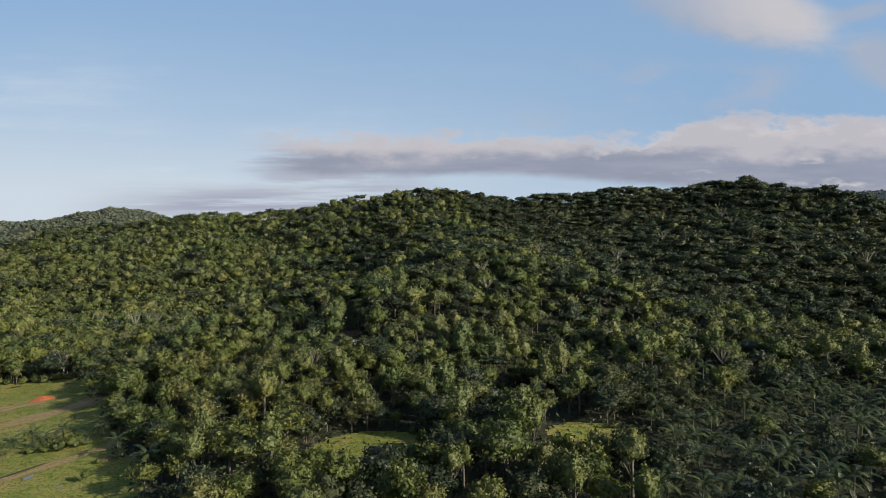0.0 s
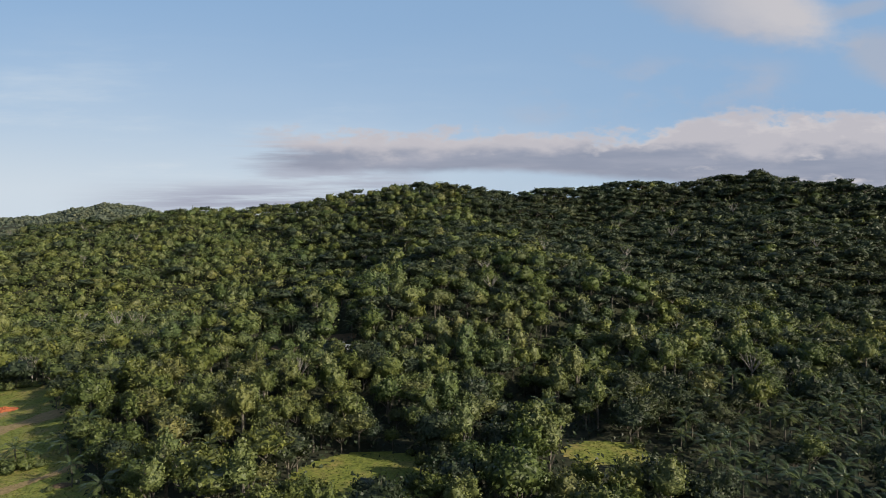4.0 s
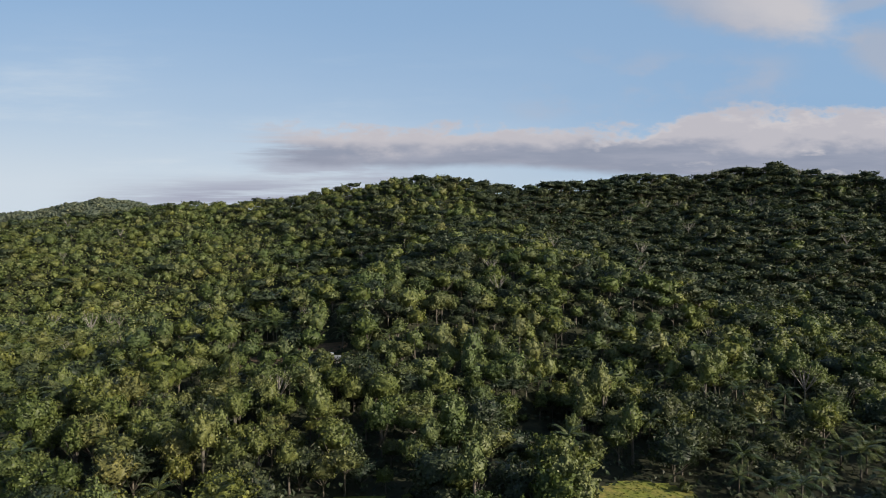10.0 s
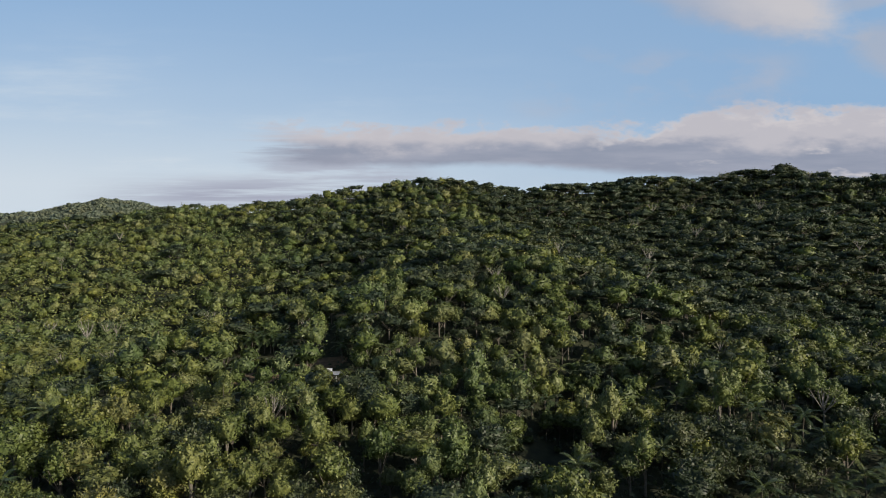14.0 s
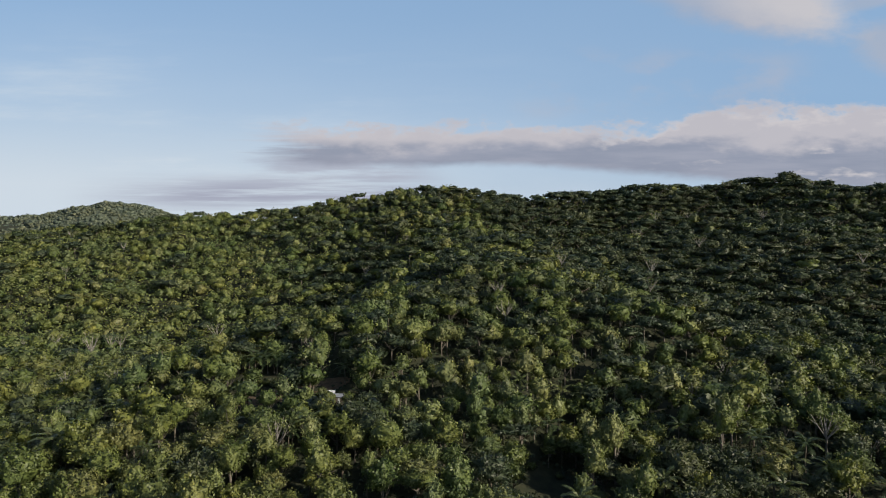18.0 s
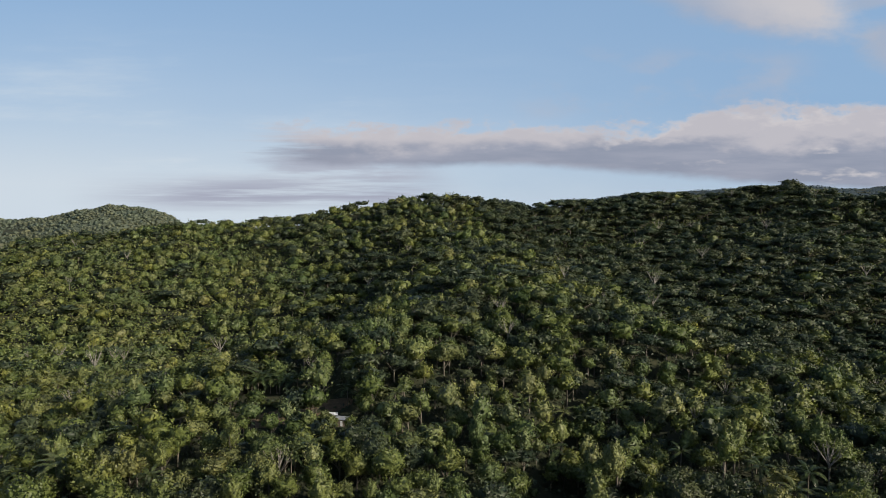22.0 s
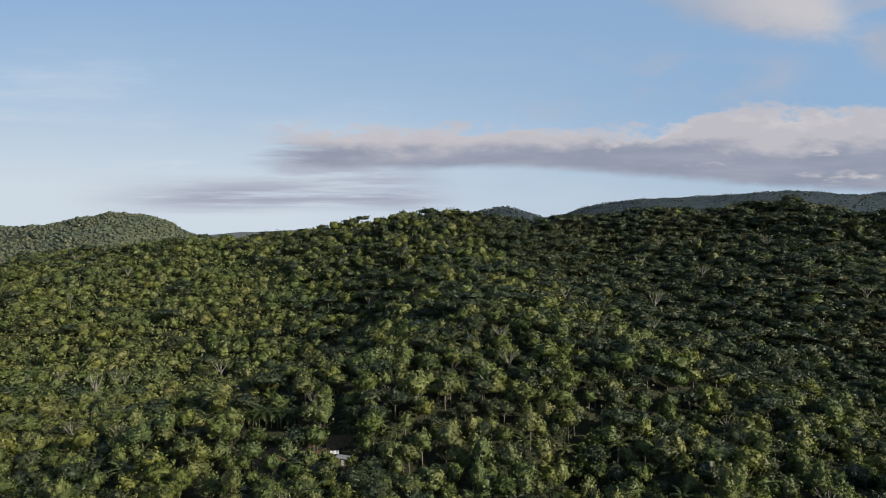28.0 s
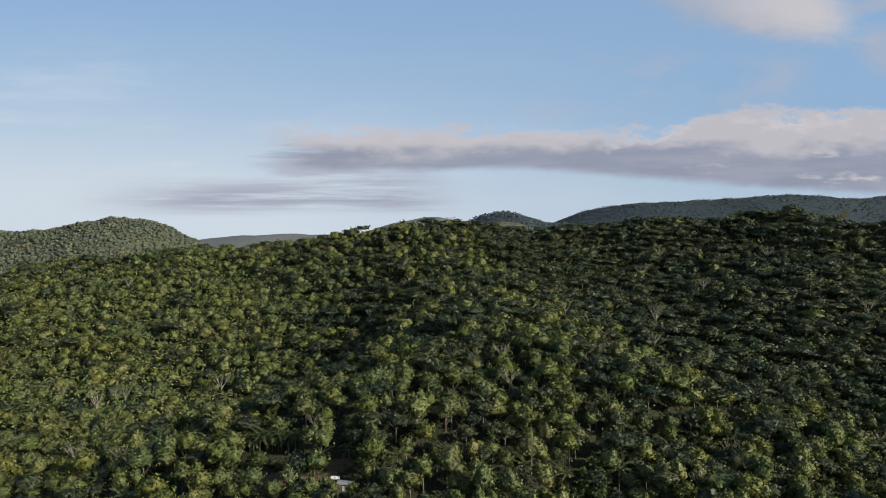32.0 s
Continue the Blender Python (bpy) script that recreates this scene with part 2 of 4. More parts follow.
def height(x, y):
    """The ground's height in metres at places of the plan (arrays or numbers)."""
    x, y = np.asarray(x, float), np.asarray(y, float)
    z = np.full(np.broadcast(x, y).shape, 6.0)
    for j in range(9):
        for i in range(11):
            z = z + swell(x, y, -400 + 80 * i, 90 + 72 * j, RELIEF[j, i], 78, 70)
    # the spur's steep shaded back, and the ridge carried on at both ends
    z = z + swell(x, y, -30, 246, 8, 30, 22) + swell(x, y, -80, 262, 5, 28, 22)
    along, across = (x + 140) * 0.74 + (y - 283) * 0.67, (y - 283) * 0.74 - (x + 140) * 0.67
    run = 1 / (1 + np.exp(-(along - 5) / 9)) / (1 + np.exp((along - 165) / 14))
    z = z + run * (6 * np.exp(-((across + 15) / 12) ** 2) - 12 * np.exp(-((across - 8) / 12) ** 2))
    z = z - swell(x, y, 395, 568, 15, 40, 60) - swell(x, y, -205, 592, 6, 35, 40)
    # a ravine that runs down the spur's face
    z = z - swell(x, y, 82, 232, 6, 16, 20) - swell(x, y, 54, 207, 8, 13, 18) - swell(x, y, 40, 184, 8, 13, 18) - swell(x, y, 26, 158, 6, 12, 18)
    z = z + swell(x, y, 570, 570, 75, 120, 120) + swell(x, y, 520, 330, 45, 120, 120) + swell(x, y, -600, 590, 40, 120, 120) - swell(x, y, 410, 580, 14, 60, 90)
    z = z + swell(x, y, 88, 268, 5, 34, 16) + swell(x, y, 64, 200, 5, 16, 14) - swell(x, y, 19, 262, 4, 18, 22) + swell(x, y, -108, 226, 4, 26, 16)
    crest = np.exp(-((y - 592) / 30) ** 2) / (1 + np.exp(-(x + 290) / 15)) / (1 + np.exp((x - 318) / 8))
    z = z + 4.0 * crest + swell(x, y, 176, 602, 4, 45, 26) + swell(x, y, 272, 590, 6, 32, 26) + swell(x, y, -41, 575, 3, 26, 22) + swell(x, y, -178, 592, 3, 30, 22)
    z = z - swell(x, y, 72, 590, 5, 11, 24) - swell(x, y, 345, 565, 7, 16, 34)
    # hills behind
    z = z + swell(x, y, -735, 1500, 82, 150, 220) + swell(x, y, -900, 1510, 56, 190, 230) + swell(x, y, -1150, 1520, 40, 230, 230) + swell(x, y, -1400, 1500, 70, 300, 230)
    z = z + swell(x, y, 125, 1650, 106, 145, 150) + swell(x, y, 340, 1750, 92, 200, 160) + swell(x, y, -60, 1700, 45, 150, 150)
    z = z + swell(x, y, 1060, 2150, 172, 330, 260) + swell(x, y, 640, 2200, 130, 270, 260) + swell(x, y, 400, 2250, 70, 180, 260) + swell(x, y, 1550, 2150, 160, 330, 260) + swell(x, y, 2100, 2150, 150, 400, 260)
    z = z + swell(x, y, -900, 3000, 58, 420, 260) + swell(x, y, -450, 3100, 40, 260, 260) + swell(x, y, -420, 4200, 70, 260, 250) + swell(x, y, -60, 4300, 150, 330, 250)
    rough = np.sin(x * 0.061 + 1.7 * np.sin(y * 0.023)) * np.sin(y * 0.055 + 0.7 + np.sin(x * 0.031))
    return z + 2.4 * rough * np.clip((y - 150) / 150, 0, 1) + 5.0 * np.sin(x * 0.017 + y * 0.006) * np.sin(y * 0.013 + x * 0.004) * np.clip((y - 1000) / 300, 0, 1)


def mesh_from(name, verts, quads, normals=None, mat=None, smooth=False, tone=None):
    """A mesh from arrays of places and of four-cornered faces; normals: a shading normal for each place."""
    me = bpy.data.meshes.new(name)
    n, q = len(verts), len(quads)
    me.vertices.add(n)
    me.vertices.foreach_set("co", np.asarray(verts, np.float32).ravel())
    me.loops.add(q * 4)
    me.loops.foreach_set("vertex_index", np.asarray(quads, np.int32).ravel())
    me.polygons.add(q)
    me.polygons.foreach_set("loop_start", np.arange(0, q * 4, 4, dtype=np.int32))
    me.polygons.foreach_set("use_smooth", np.full(q, smooth))
    if tone is not None:
        me.attributes.new("tree_tone", "FLOAT", "POINT").data.foreach_set("value", np.asarray(tone, np.float32))
    me.materials.append(mat)
    me.update(calc_edges=True)
    me.validate()
    if normals is not None:
        me.attributes.new("custom_normal", "FLOAT_VECTOR", "POINT").data.foreach_set("vector", np.asarray(normals, np.float32).ravel())
    return me


def sheet(name, xs, ys, mat, lift=0.0):
    gx, gy = np.meshgrid(xs, ys)
    v = np.stack([gx, gy, height(gx, gy) + lift], -1).reshape(-1, 3)
    nx, ny = len(xs), len(ys)
    i = (np.arange(ny - 1)[:, None] * nx + np.arange(nx - 1)[None]).ravel()
    return mesh_from(name, v, np.stack([i, i + 1, i + 1 + nx, i + nx], 1), None, mat, True)


def spaced(*runs):
    return np.unique(np.concatenate([np.arange(a, b + 0.1, s) for a, b, s in runs]).round(2))


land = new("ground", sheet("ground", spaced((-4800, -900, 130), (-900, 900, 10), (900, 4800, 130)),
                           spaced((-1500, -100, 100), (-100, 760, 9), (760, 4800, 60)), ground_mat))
cover = new("hills", sheet("hills", spaced((-1800, 1000, 25)), spaced((1000, 1600, 20)), hazed_hill_cover, 3.0))
tagged(cover, "wooded hill slopes beyond the ridge, greyed and lightened for haze", "hills", kind="structure")
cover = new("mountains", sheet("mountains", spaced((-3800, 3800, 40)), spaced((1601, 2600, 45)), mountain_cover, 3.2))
tagged(cover, "wooded mountains on the horizon, blue haze in their colour", "mountains", kind="structure")
cover = new("plain", sheet("plain", spaced((-3800, 3800, 60)), spaced((2601, 4780, 60)), hazed_plain_cover, 3.4))
tagged(cover, "open plain and low hills far off, paled for haze", "plain", kind="structure")
tagged(land, "forest soil and undergrowth over valley, spurs and ridge, darkened for shade", "ground", kind="structure")


# ---- plants ----
rng = np.random.default_rng(5)


def unit(v):
    return v / np.maximum(np.linalg.norm(v, axis=-1, keepdims=True), 1e-9)


def leaf_cards(places, facing, length, width):
    """Pointed leaves or sprays at the places, turned about their facing, slightly folded."""
    n = len(places)
    facing = unit(facing)
    along = unit(np.cross(facing, unit(rng.normal(size=(n, 3)))))
    across = np.cross(facing, along)
    l, w = (length * rng.uniform(0.6, 1.3, n))[:, None], (width * rng.uniform(0.6, 1.3, n))[:, None]
    droop = facing * l * 0.22
    v = np.stack([places - along * l * 0.5 - droop, places - across * w * 0.5, places + along * l * 0.5 - droop, places + across * w * 0.5], 1)
    return v.reshape(-1, 3), np.arange(n * 4).reshape(-1, 4)


def tube(points, radii, sides=5):
    """A tapering round stem along the points."""
    points = [Vector(p) for p in points]
    v, f = [], []
    for k, (p, r) in enumerate(zip(points, radii)):
        ahead_of = (points[min(k + 1, len(points) - 1)] - points[max(k - 1, 0)]).normalized()
        a = ahead_of.orthogonal().normalized()
        b = ahead_of.cross(a)
        for s in range(sides):
            t = 2 * math.pi * s / sides
            v.append(p + (a * math.cos(t) + b * math.sin(t)) * r)
    for k in range(len(points) - 1):
        for s in range(sides):
            f.append((k * sides + s, k * sides + (s + 1) % sides, (k + 1) * sides + (s + 1) % sides, (k + 1) * sides + s))
    return np.array([tuple(p) for p in v]), np.array(f)


def merged(pieces):
    vs, fs, at = [], [], 0
    for v, f in pieces:
        vs.append(v)
        fs.append(f + at)
        at += len(v)
    return np.concatenate(vs), np.concatenate(fs)


def facing_of(v, f):
    """A normal for each place, from the faces round it."""
    across = np.cross(v[f[:, 2]] - v[f[:, 0]], v[f[:, 3]] - v[f[:, 1]])
    n = np.zeros_like(v, dtype=float)
    for k in range(4):
        np.add.at(n, f[:, k], across)
    return unit(n)


def dome(centre, radii, low, tufts, depth, grid, leaves, length):
    """A crown: one closed uneven mass that swells into tufts, with leaves lying over it and standing out from it. depth: how far the creases between the tufts reach in."""
    centre, radii = np.array(centre), np.array(radii)
    k = np.arange(tufts) + 0.5
    z = 1 - (1 - low) * k / tufts
    a = k * 2.39996 + rng.uniform(0, 6)
    tops = unit(np.stack([np.sqrt(1 - z * z) * np.cos(a), np.sqrt(1 - z * z) * np.sin(a), z], 1) + rng.normal(size=(tufts, 3)) * 0.18)
    strength, width = rng.uniform(0.55, 1.12, tufts), 1.5 * (1 - low) / tufts * rng.uniform(0.7, 1.4, tufts)

    def place(d):
        near_to = ((d[:, None] - tops[None]) ** 2).sum(-1) / width
        return centre + d * radii * (1 - depth + depth * (strength * np.exp(-near_to)).max(1))[:, None]

    rings, sides = grid
    end = math.acos(max(low - 0.3, -0.96))
    tilt = (np.linspace(0.14, end, rings)[:, None] + rng.normal(size=(rings, sides)) * 0.2 * end / rings).ravel()
    turn = ((np.arange(sides)[None] + 0.5 * (np.arange(rings) % 2)[:, None] + rng.normal(size=(rings, sides)) * 0.18) * 2 * math.pi / sides).ravel()
    d = np.stack([np.sin(tilt) * np.cos(turn), np.sin(tilt) * np.sin(turn), np.cos(tilt)], 1)
    v = place(d)
    v = centre + (v - centre) * rng.uniform(0.68, 0.9, (len(v), 1))
    f = [(j * sides + t, (j + 1) * sides + t, (j + 1) * sides + (t + 1) % sides, j * sides + (t + 1) % sides) for j in range(rings - 1) for t in range(sides)]
    f += [(0, t, t + 1, (t + 2) % sides) for t in range(1, sides - 1, 2)]
    f = np.array(f)
    n = facing_of(v, f)
    if ((v - centre) * n).sum() < 0:
        f, n = f[:, ::-1], -n
    core_n = unit(n + rng.normal(size=n.shape) * 0.3)
    # leaves
    h = 1 - (1 - low + 0.15) * rng.uniform(size=leaves)
    h = np.clip(h, -0.98, 0.999)
    a = rng.uniform(0, 2 * math.pi, leaves)
    d = np.stack([np.sqrt(1 - h * h) * np.cos(a), np.sqrt(1 - h * h) * np.sin(a), h], 1)
    side = unit(np.cross(d, np.array([0.3, 0.2, 0.93])))
    up = np.cross(d, side)
    p = place(d)
    face = unit(np.cross(place(unit(d + side * 0.04)) - p, place(unit(d + up * 0.04)) - p))
    face = face * np.sign((face * (p - centre)).sum(1, keepdims=True))
    p = centre + (p - centre) * rng.uniform(0.78, 1.1, (leaves, 1))
    cards = leaf_cards(p, face + rng.normal(size=(leaves, 3)) * 0.32, length, length * 0.62)
    leaf_n = np.repeat(unit(face + rng.normal(size=(leaves, 3)) * 0.27), 4, 0)
    return (*merged([(v, f), cards]), np.concatenate([core_n, leaf_n])), centre + (place(tops) - centre) * 0.9


NEAR_BY, MIDDLE, FAR_OFF = (8, 13), (6, 10), (4, 8)   # how finely a crown is made


def broadleaf(h, r, tufts, leaves, length, base=0.25, grid=NEAR_BY):
    """An upright forest tree: stem, limbs, and a deep crown of many tufts."""
    lean = rng.normal(size=2) * 0.03 * h
    half = h * (1 - base) * 0.5
    crown, at = dome((lean[0], lean[1], h - half), (r, r * rng.uniform(0.82, 1.15), half), -0.45, tufts, rng.uniform(0.34, 0.5), grid, leaves, length)
    limbs = [tube([(0, 0, -1.5), (lean[0] * 0.4, lean[1] * 0.4, h * 0.4), (lean[0], lean[1], h * 0.86)], [0.024 * h, 0.017 * h, 0.006 * h])]
    for c in at[::5]:
        limbs.append(tube([(lean[0] * 0.5, lean[1] * 0.5, h * base * 0.9), tuple(c)], [0.010 * h, 0.004 * h], 4))
    return merged(limbs), crown


def umbrella(h, r, tufts, leaves, length, grid=NEAR_BY):
    """A spreading canopy tree: forked limbs under a wide, shallow crown."""
    crown, at = dome((0, 0, h * 0.68), (r, r * rng.uniform(0.8, 1.1), h * 0.32), 0.02, tufts, rng.uniform(0.36, 0.5), grid, leaves, length)
    limbs = [tube([(0, 0, -1.5), (0.1, 0, h * 0.35), (0, 0.1, h * 0.52)], [0.03 * h, 0.022 * h, 0.018 * h], 5)]
    for c in at[tufts // 3::3]:
        limbs.append(tube([(0, 0, h * rng.uniform(0.40, 0.5)), (c[0] * 0.55, c[1] * 0.55, h * 0.6), (c[0] * 1.08, c[1] * 1.08, c[2])], [0.015 * h, 0.011 * h, 0.005 * h], 3))
    return merged(limbs), crown


def frond(length, teeth=9):
    """One palm leaf: an arching rib with two rows of hanging leaflets. It points along x."""
    pieces = []
    t = np.linspace(0, 1, 6)
    rib = np.stack([length * (t - 0.12 * t ** 3), 0 * t, length * (0.45 * t - 0.80 * t ** 2.0)], 1)
    pieces.append(tube(rib, np.linspace(0.05, 0.012, 6) * length * 0.25, 3))
    for side in (-1, 1):
        for k in range(teeth):
            a = 0.14 + 0.84 * k / teeth
            b = a + 0.84 * 0.8 / teeth
            p, q = [np.array([np.interp(t1, t, rib[:, j]) for j in range(3)]) for t1 in (a, b)]
            w = length * 0.19 * math.sin(math.pi * (0.15 + 0.78 * (k + 0.5) / teeth)) ** 0.6
            out_to = np.array([0.5 * w, side * w * 0.85, -0.45 * w])
            v = np.array([p, q, q + out_to * 1.02 + (q - p) * 0.05, p + out_to * 0.96 + (q - p) * 0.6])
            pieces.append((v, np.array([[0, 1, 2, 3]])))
    return merged(pieces)


def turned(v, yaw, tilt, at):
    c, s, ct, st = math.cos(yaw), math.sin(yaw), math.cos(tilt), math.sin(tilt)
    x, y, z = v[:, 0] * ct - v[:, 2] * st, v[:, 1], v[:, 0] * st + v[:, 2] * ct
    return np.stack([x * c - y * s + at[0], x * s + y * c + at[1], z + at[2]], 1)


def palm_layout(h, n):
    return [(k * 2.399 + rng.uniform(-0.2, 0.2), 0.95 - 1.25 * (k / n) + rng.uniform(-0.1, 0.1), (0, 0, h)) for k in range(n)]


def palm(h, length, n, teeth):
    stem = tube([(0, 0, -1.5), (0.15, 0.05, h * 0.5), (0, 0, h)], [0.22, 0.16, 0.18], 5)
    f = frond(length, teeth)
    crown = merged([(turned(f[0], *where), f[1]) for where in palm_layout(h, n)])
    return stem, (*crown, facing_of(*crown))


def bare(h, n_limbs):
    """A pale, nearly leafless tree with forked upward limbs."""
    limbs, sprays = [tube([(0, 0, -1.5), (0.2, 0, h * 0.4), (0, 0.2, h * 0.6)], [0.022 * h, 0.017 * h, 0.013 * h], 6)], []
    for k in range(n_limbs):
        a = k * 2.4 + rng.uniform(-0.4, 0.4)
        z0, reach = h * rng.uniform(0.38, 0.58), h * rng.uniform(0.18, 0.36)
        elbow = (reach * 0.55 * math.cos(a), reach * 0.55 * math.sin(a), h * rng.uniform(0.66, 0.76))
        limbs.append(tube([(0.1, 0.05, z0), elbow, (reach * math.cos(a), reach * math.sin(a), h * rng.uniform(0.88, 1.0))], [0.016 * h, 0.011 * h, 0.004 * h], 4))
        for j in range(2):
            b = a + rng.uniform(-0.9, 0.9)
            tip = (elbow[0] + reach * 0.5 * math.cos(b), elbow[1] + reach * 0.5 * math.sin(b), h * rng.uniform(0.85, 0.98))
            limbs.append(tube([elbow, tip], [0.006 * h, 0.002 * h], 4))
            sprays.append(tip)
    tips = np.repeat(np.array(sprays), 9, 0)
    tips = tips + rng.normal(size=tips.shape) * h * 0.05
    sprays = leaf_cards(tips, rng.normal(size=tips.shape) + np.array([0, 0, 0.8]), 0.6, 0.4)
    return merged(limbs), (*sprays, facing_of(*sprays))


def shrub(r, leaves, length):
    return tube([(0, 0, -0.8), (0, 0, r * 0.6)], [0.08 * r, 0.04 * r], 4), dome((0, 0, r * 0.4), (r, r * rng.uniform(0.8, 1.1), r * 0.8), -0.4, 10, 0.45, MIDDLE, leaves, length)[0]


def empty_thing(name, label, category, group):
    return tagged(new(name), label, category, group)


def part(name, mesh, parent, label=""):
    ob = new(name, mesh)
    ob.parent = parent
    return tagged(ob, label)


KINDS = {  # kind: maker, variants, leaf and stem materials, words
    "broadleaf_tree": (lambda: broadleaf(rng.uniform(9.5, 12.5), rng.uniform(3.8, 5.2), int(rng.integers(16, 30)), 940, rng.uniform(0.56, 0.7)), 10, leaf_broad, bark,
                       "green broadleaf forest tree with a lumpy leafy crown", "trees of the near slope"),
    "rounded_tree": (lambda: broadleaf(rng.uniform(8.5, 10.5), rng.uniform(4.8, 6.2), int(rng.integers(22, 36)), 1000, rng.uniform(0.58, 0.7), 0.12), 6, leaf_dark_shaded, bark,
                     "broad dark green tree with a dense rounded crown", "rounded trees"),
    "slender_tree": (lambda: broadleaf(rng.uniform(12.5, 15), rng.uniform(2.5, 3.3), 16, 760, 0.54, 0.3), 5, leaf_lime, bark_grey,
                     "slender yellow-green tree on a straight grey trunk", "slender trees"),
    "umbrella_tree": (lambda: umbrella(rng.uniform(9.5, 11.5), rng.uniform(5.0, 6.8), 20, 920, 0.66), 6, leaf_broad, bark_grey,
                      "wide green tree with a flat layered crown", "spreading trees"),
    "crest_tree": (lambda: umbrella(rng.uniform(10.5, 13.0), rng.uniform(5.5, 8.0), 14, 400, 1.0, MIDDLE), 6, leaf_dark_shaded, bark_grey,
                   "large dark spreading tree rising over the ridge line, leaf tone deepened for shade", "trees of the crest"),
    "bare_tree": (lambda: bare(rng.uniform(10, 12), 8), 4, leaf_lime, bark_pale,
                  "pale nearly leafless tree with forked limbs", "bare pale trees"),
    "shrub": (lambda: shrub(rng.uniform(2.0, 3.0), 300, 0.5), 5, leaf_broad, bark, "dense green shrub at the forest edge", "shrubs"),
}
models = {}
for kind, (make, variants, leaf, stem_mat, label, group) in KINDS.items():
    models[kind] = []
    for k in range(variants):
        stem, crown = make()
        models[kind].append((mesh_from("trunk", *stem, None, stem_mat, True), mesh_from("crown", *crown, leaf, True)))
frond_mesh = mesh_from("frond", *frond(3.9, 11), None, leaf_palm)
pale_frond_mesh = mesh_from("frond", *frond(3.9, 11), None, leaf_lime)
palm_stem = mesh_from("trunk", *tube([(0, 0, -1.5), (0.15, 0.05, 3), (0, 0, 6)], [0.22, 0.16, 0.18], 6), None, bark, True)


def vigour(x, y):
    """Taller and lower growth in waves along the slopes."""
    return 1 + 0.17 * np.sin(x * 0.17 + 2 * np.sin(y * 0.07)) * np.sin(y * 0.15 + 2 * np.sin(x * 0.06 + 1))


def stand(kind, x, y, scale=1.0, label=""):
    """Sets one tree of that kind on the ground."""
    words, group = KINDS[kind][4:]
    stem, crown = models[kind][rng.integers(len(models[kind]))]
    ob = empty_thing(kind, label or words, kind.replace("_", " "), group)
    part("trunk", stem, ob)
    part("crown", crown, ob)
    ob.matrix_basis = pose(x, y, float(height(x, y)), 0, 0, rng.uniform(0, 360)) @ Matrix.Scale(scale, 4)
    return ob


def stand_palm(x, y, scale=1.0, group="palms", label="feathery green palm with long arching fronds", sunk=0.0, leaf_mesh=frond_mesh):
    ob = empty_thing("palm_tree", label, "palm tree", group)
    part("trunk", palm_stem, ob)
    for yaw, tilt, at in palm_layout(6, 13):
        leaf = part("frond", leaf_mesh, ob)
        leaf.matrix_basis = Matrix.Translation(at) @ Matrix.Rotation(yaw, 4, "Z") @ Matrix.Rotation(-tilt, 4, "Y")
    ob.matrix_basis = pose(x, y, float(height(x, y)) - sunk, 0, 0, rng.uniform(0, 360)) @ Matrix.Scale(scale, 4)
    return ob


# open ground: meadow, clearings, a shaded hollow, the yard
def in_meadow(x, y):
    return (x < -70 - (y - 87) * 0.66 + 3 * np.sin(y * 0.21)) & (y < 205) & (y > 30) & (x > -300)


def in_first(x, y):
    return ((x + 17) / 14) ** 2 + ((y - 104) / 14) ** 2 < 1 + 0.25 * np.sin(x * 0.5)


def in_second(x, y):
    return ((x - 42) / 9) ** 2 + ((y - 119) / 7) ** 2 < 1 + 0.25 * np.sin(y * 0.5)


def in_yard(x, y):
    return ((x + 52) / 17) ** 2 + ((y - 209 - (x + 52) * 0.3) / 5) ** 2 < 1


def open_ground(x, y):
    hollow = ((x - 26) / 8) ** 2 + ((y - 157) / 15) ** 2 < 1
    across = (y - 283) * 0.74 - (x + 140) * 0.67
    gully = (x > -138) & (x < -22) & (np.abs(across - 6) < 7 + 2.5 * np.sin(y * 0.09))
    shed_plot = ((x + 36) / 6) ** 2 + ((y - 198) / 9) ** 2 < 1
    row = (np.abs(x + 83) < 34) & (np.abs(y - 226 + (x + 83) * 0.12) < 4.5)
    return in_meadow(x, y) | in_first(x, y) | in_second(x, y) | in_yard(x, y) | hollow | gully | row | shed_plot


def scatter(x0, x1, y0, y1, step, gaps=True):
    gx, gy = np.meshgrid(np.arange(x0, x1, step), np.arange(y0, y1, step))
    gx = gx + (np.arange(gx.shape[0]) % 2)[:, None] * step * 0.5
    p = np.stack([gx, gy], -1).reshape(-1, 2) + rng.uniform(-0.45, 0.45, (gx.size, 2)) * step
    gap = np.sin(p[:, 0] * 0.071 + 2 * np.sin(p[:, 1] * 0.037)) + np.sin(p[:, 1] * 0.083 + 2 * np.sin(p[:, 0] * 0.029 + 1))
    return p[~open_ground(p[:, 0], p[:, 1]) & ((gap < 1.85) | (p[:, 1] > 1000) | (not gaps))]


def in_view(p, margin=25):
    """The part of the plan that the flight looks over."""
    return np.abs(p[:, 0]) < 0.74 * (p[:, 1] + 62) + margin


def by_open(x, y, d=5.0):
    return bool(open_ground(np.array([x - d, x + d, x, x]), np.array([y, y, y - d, y + d])).any())


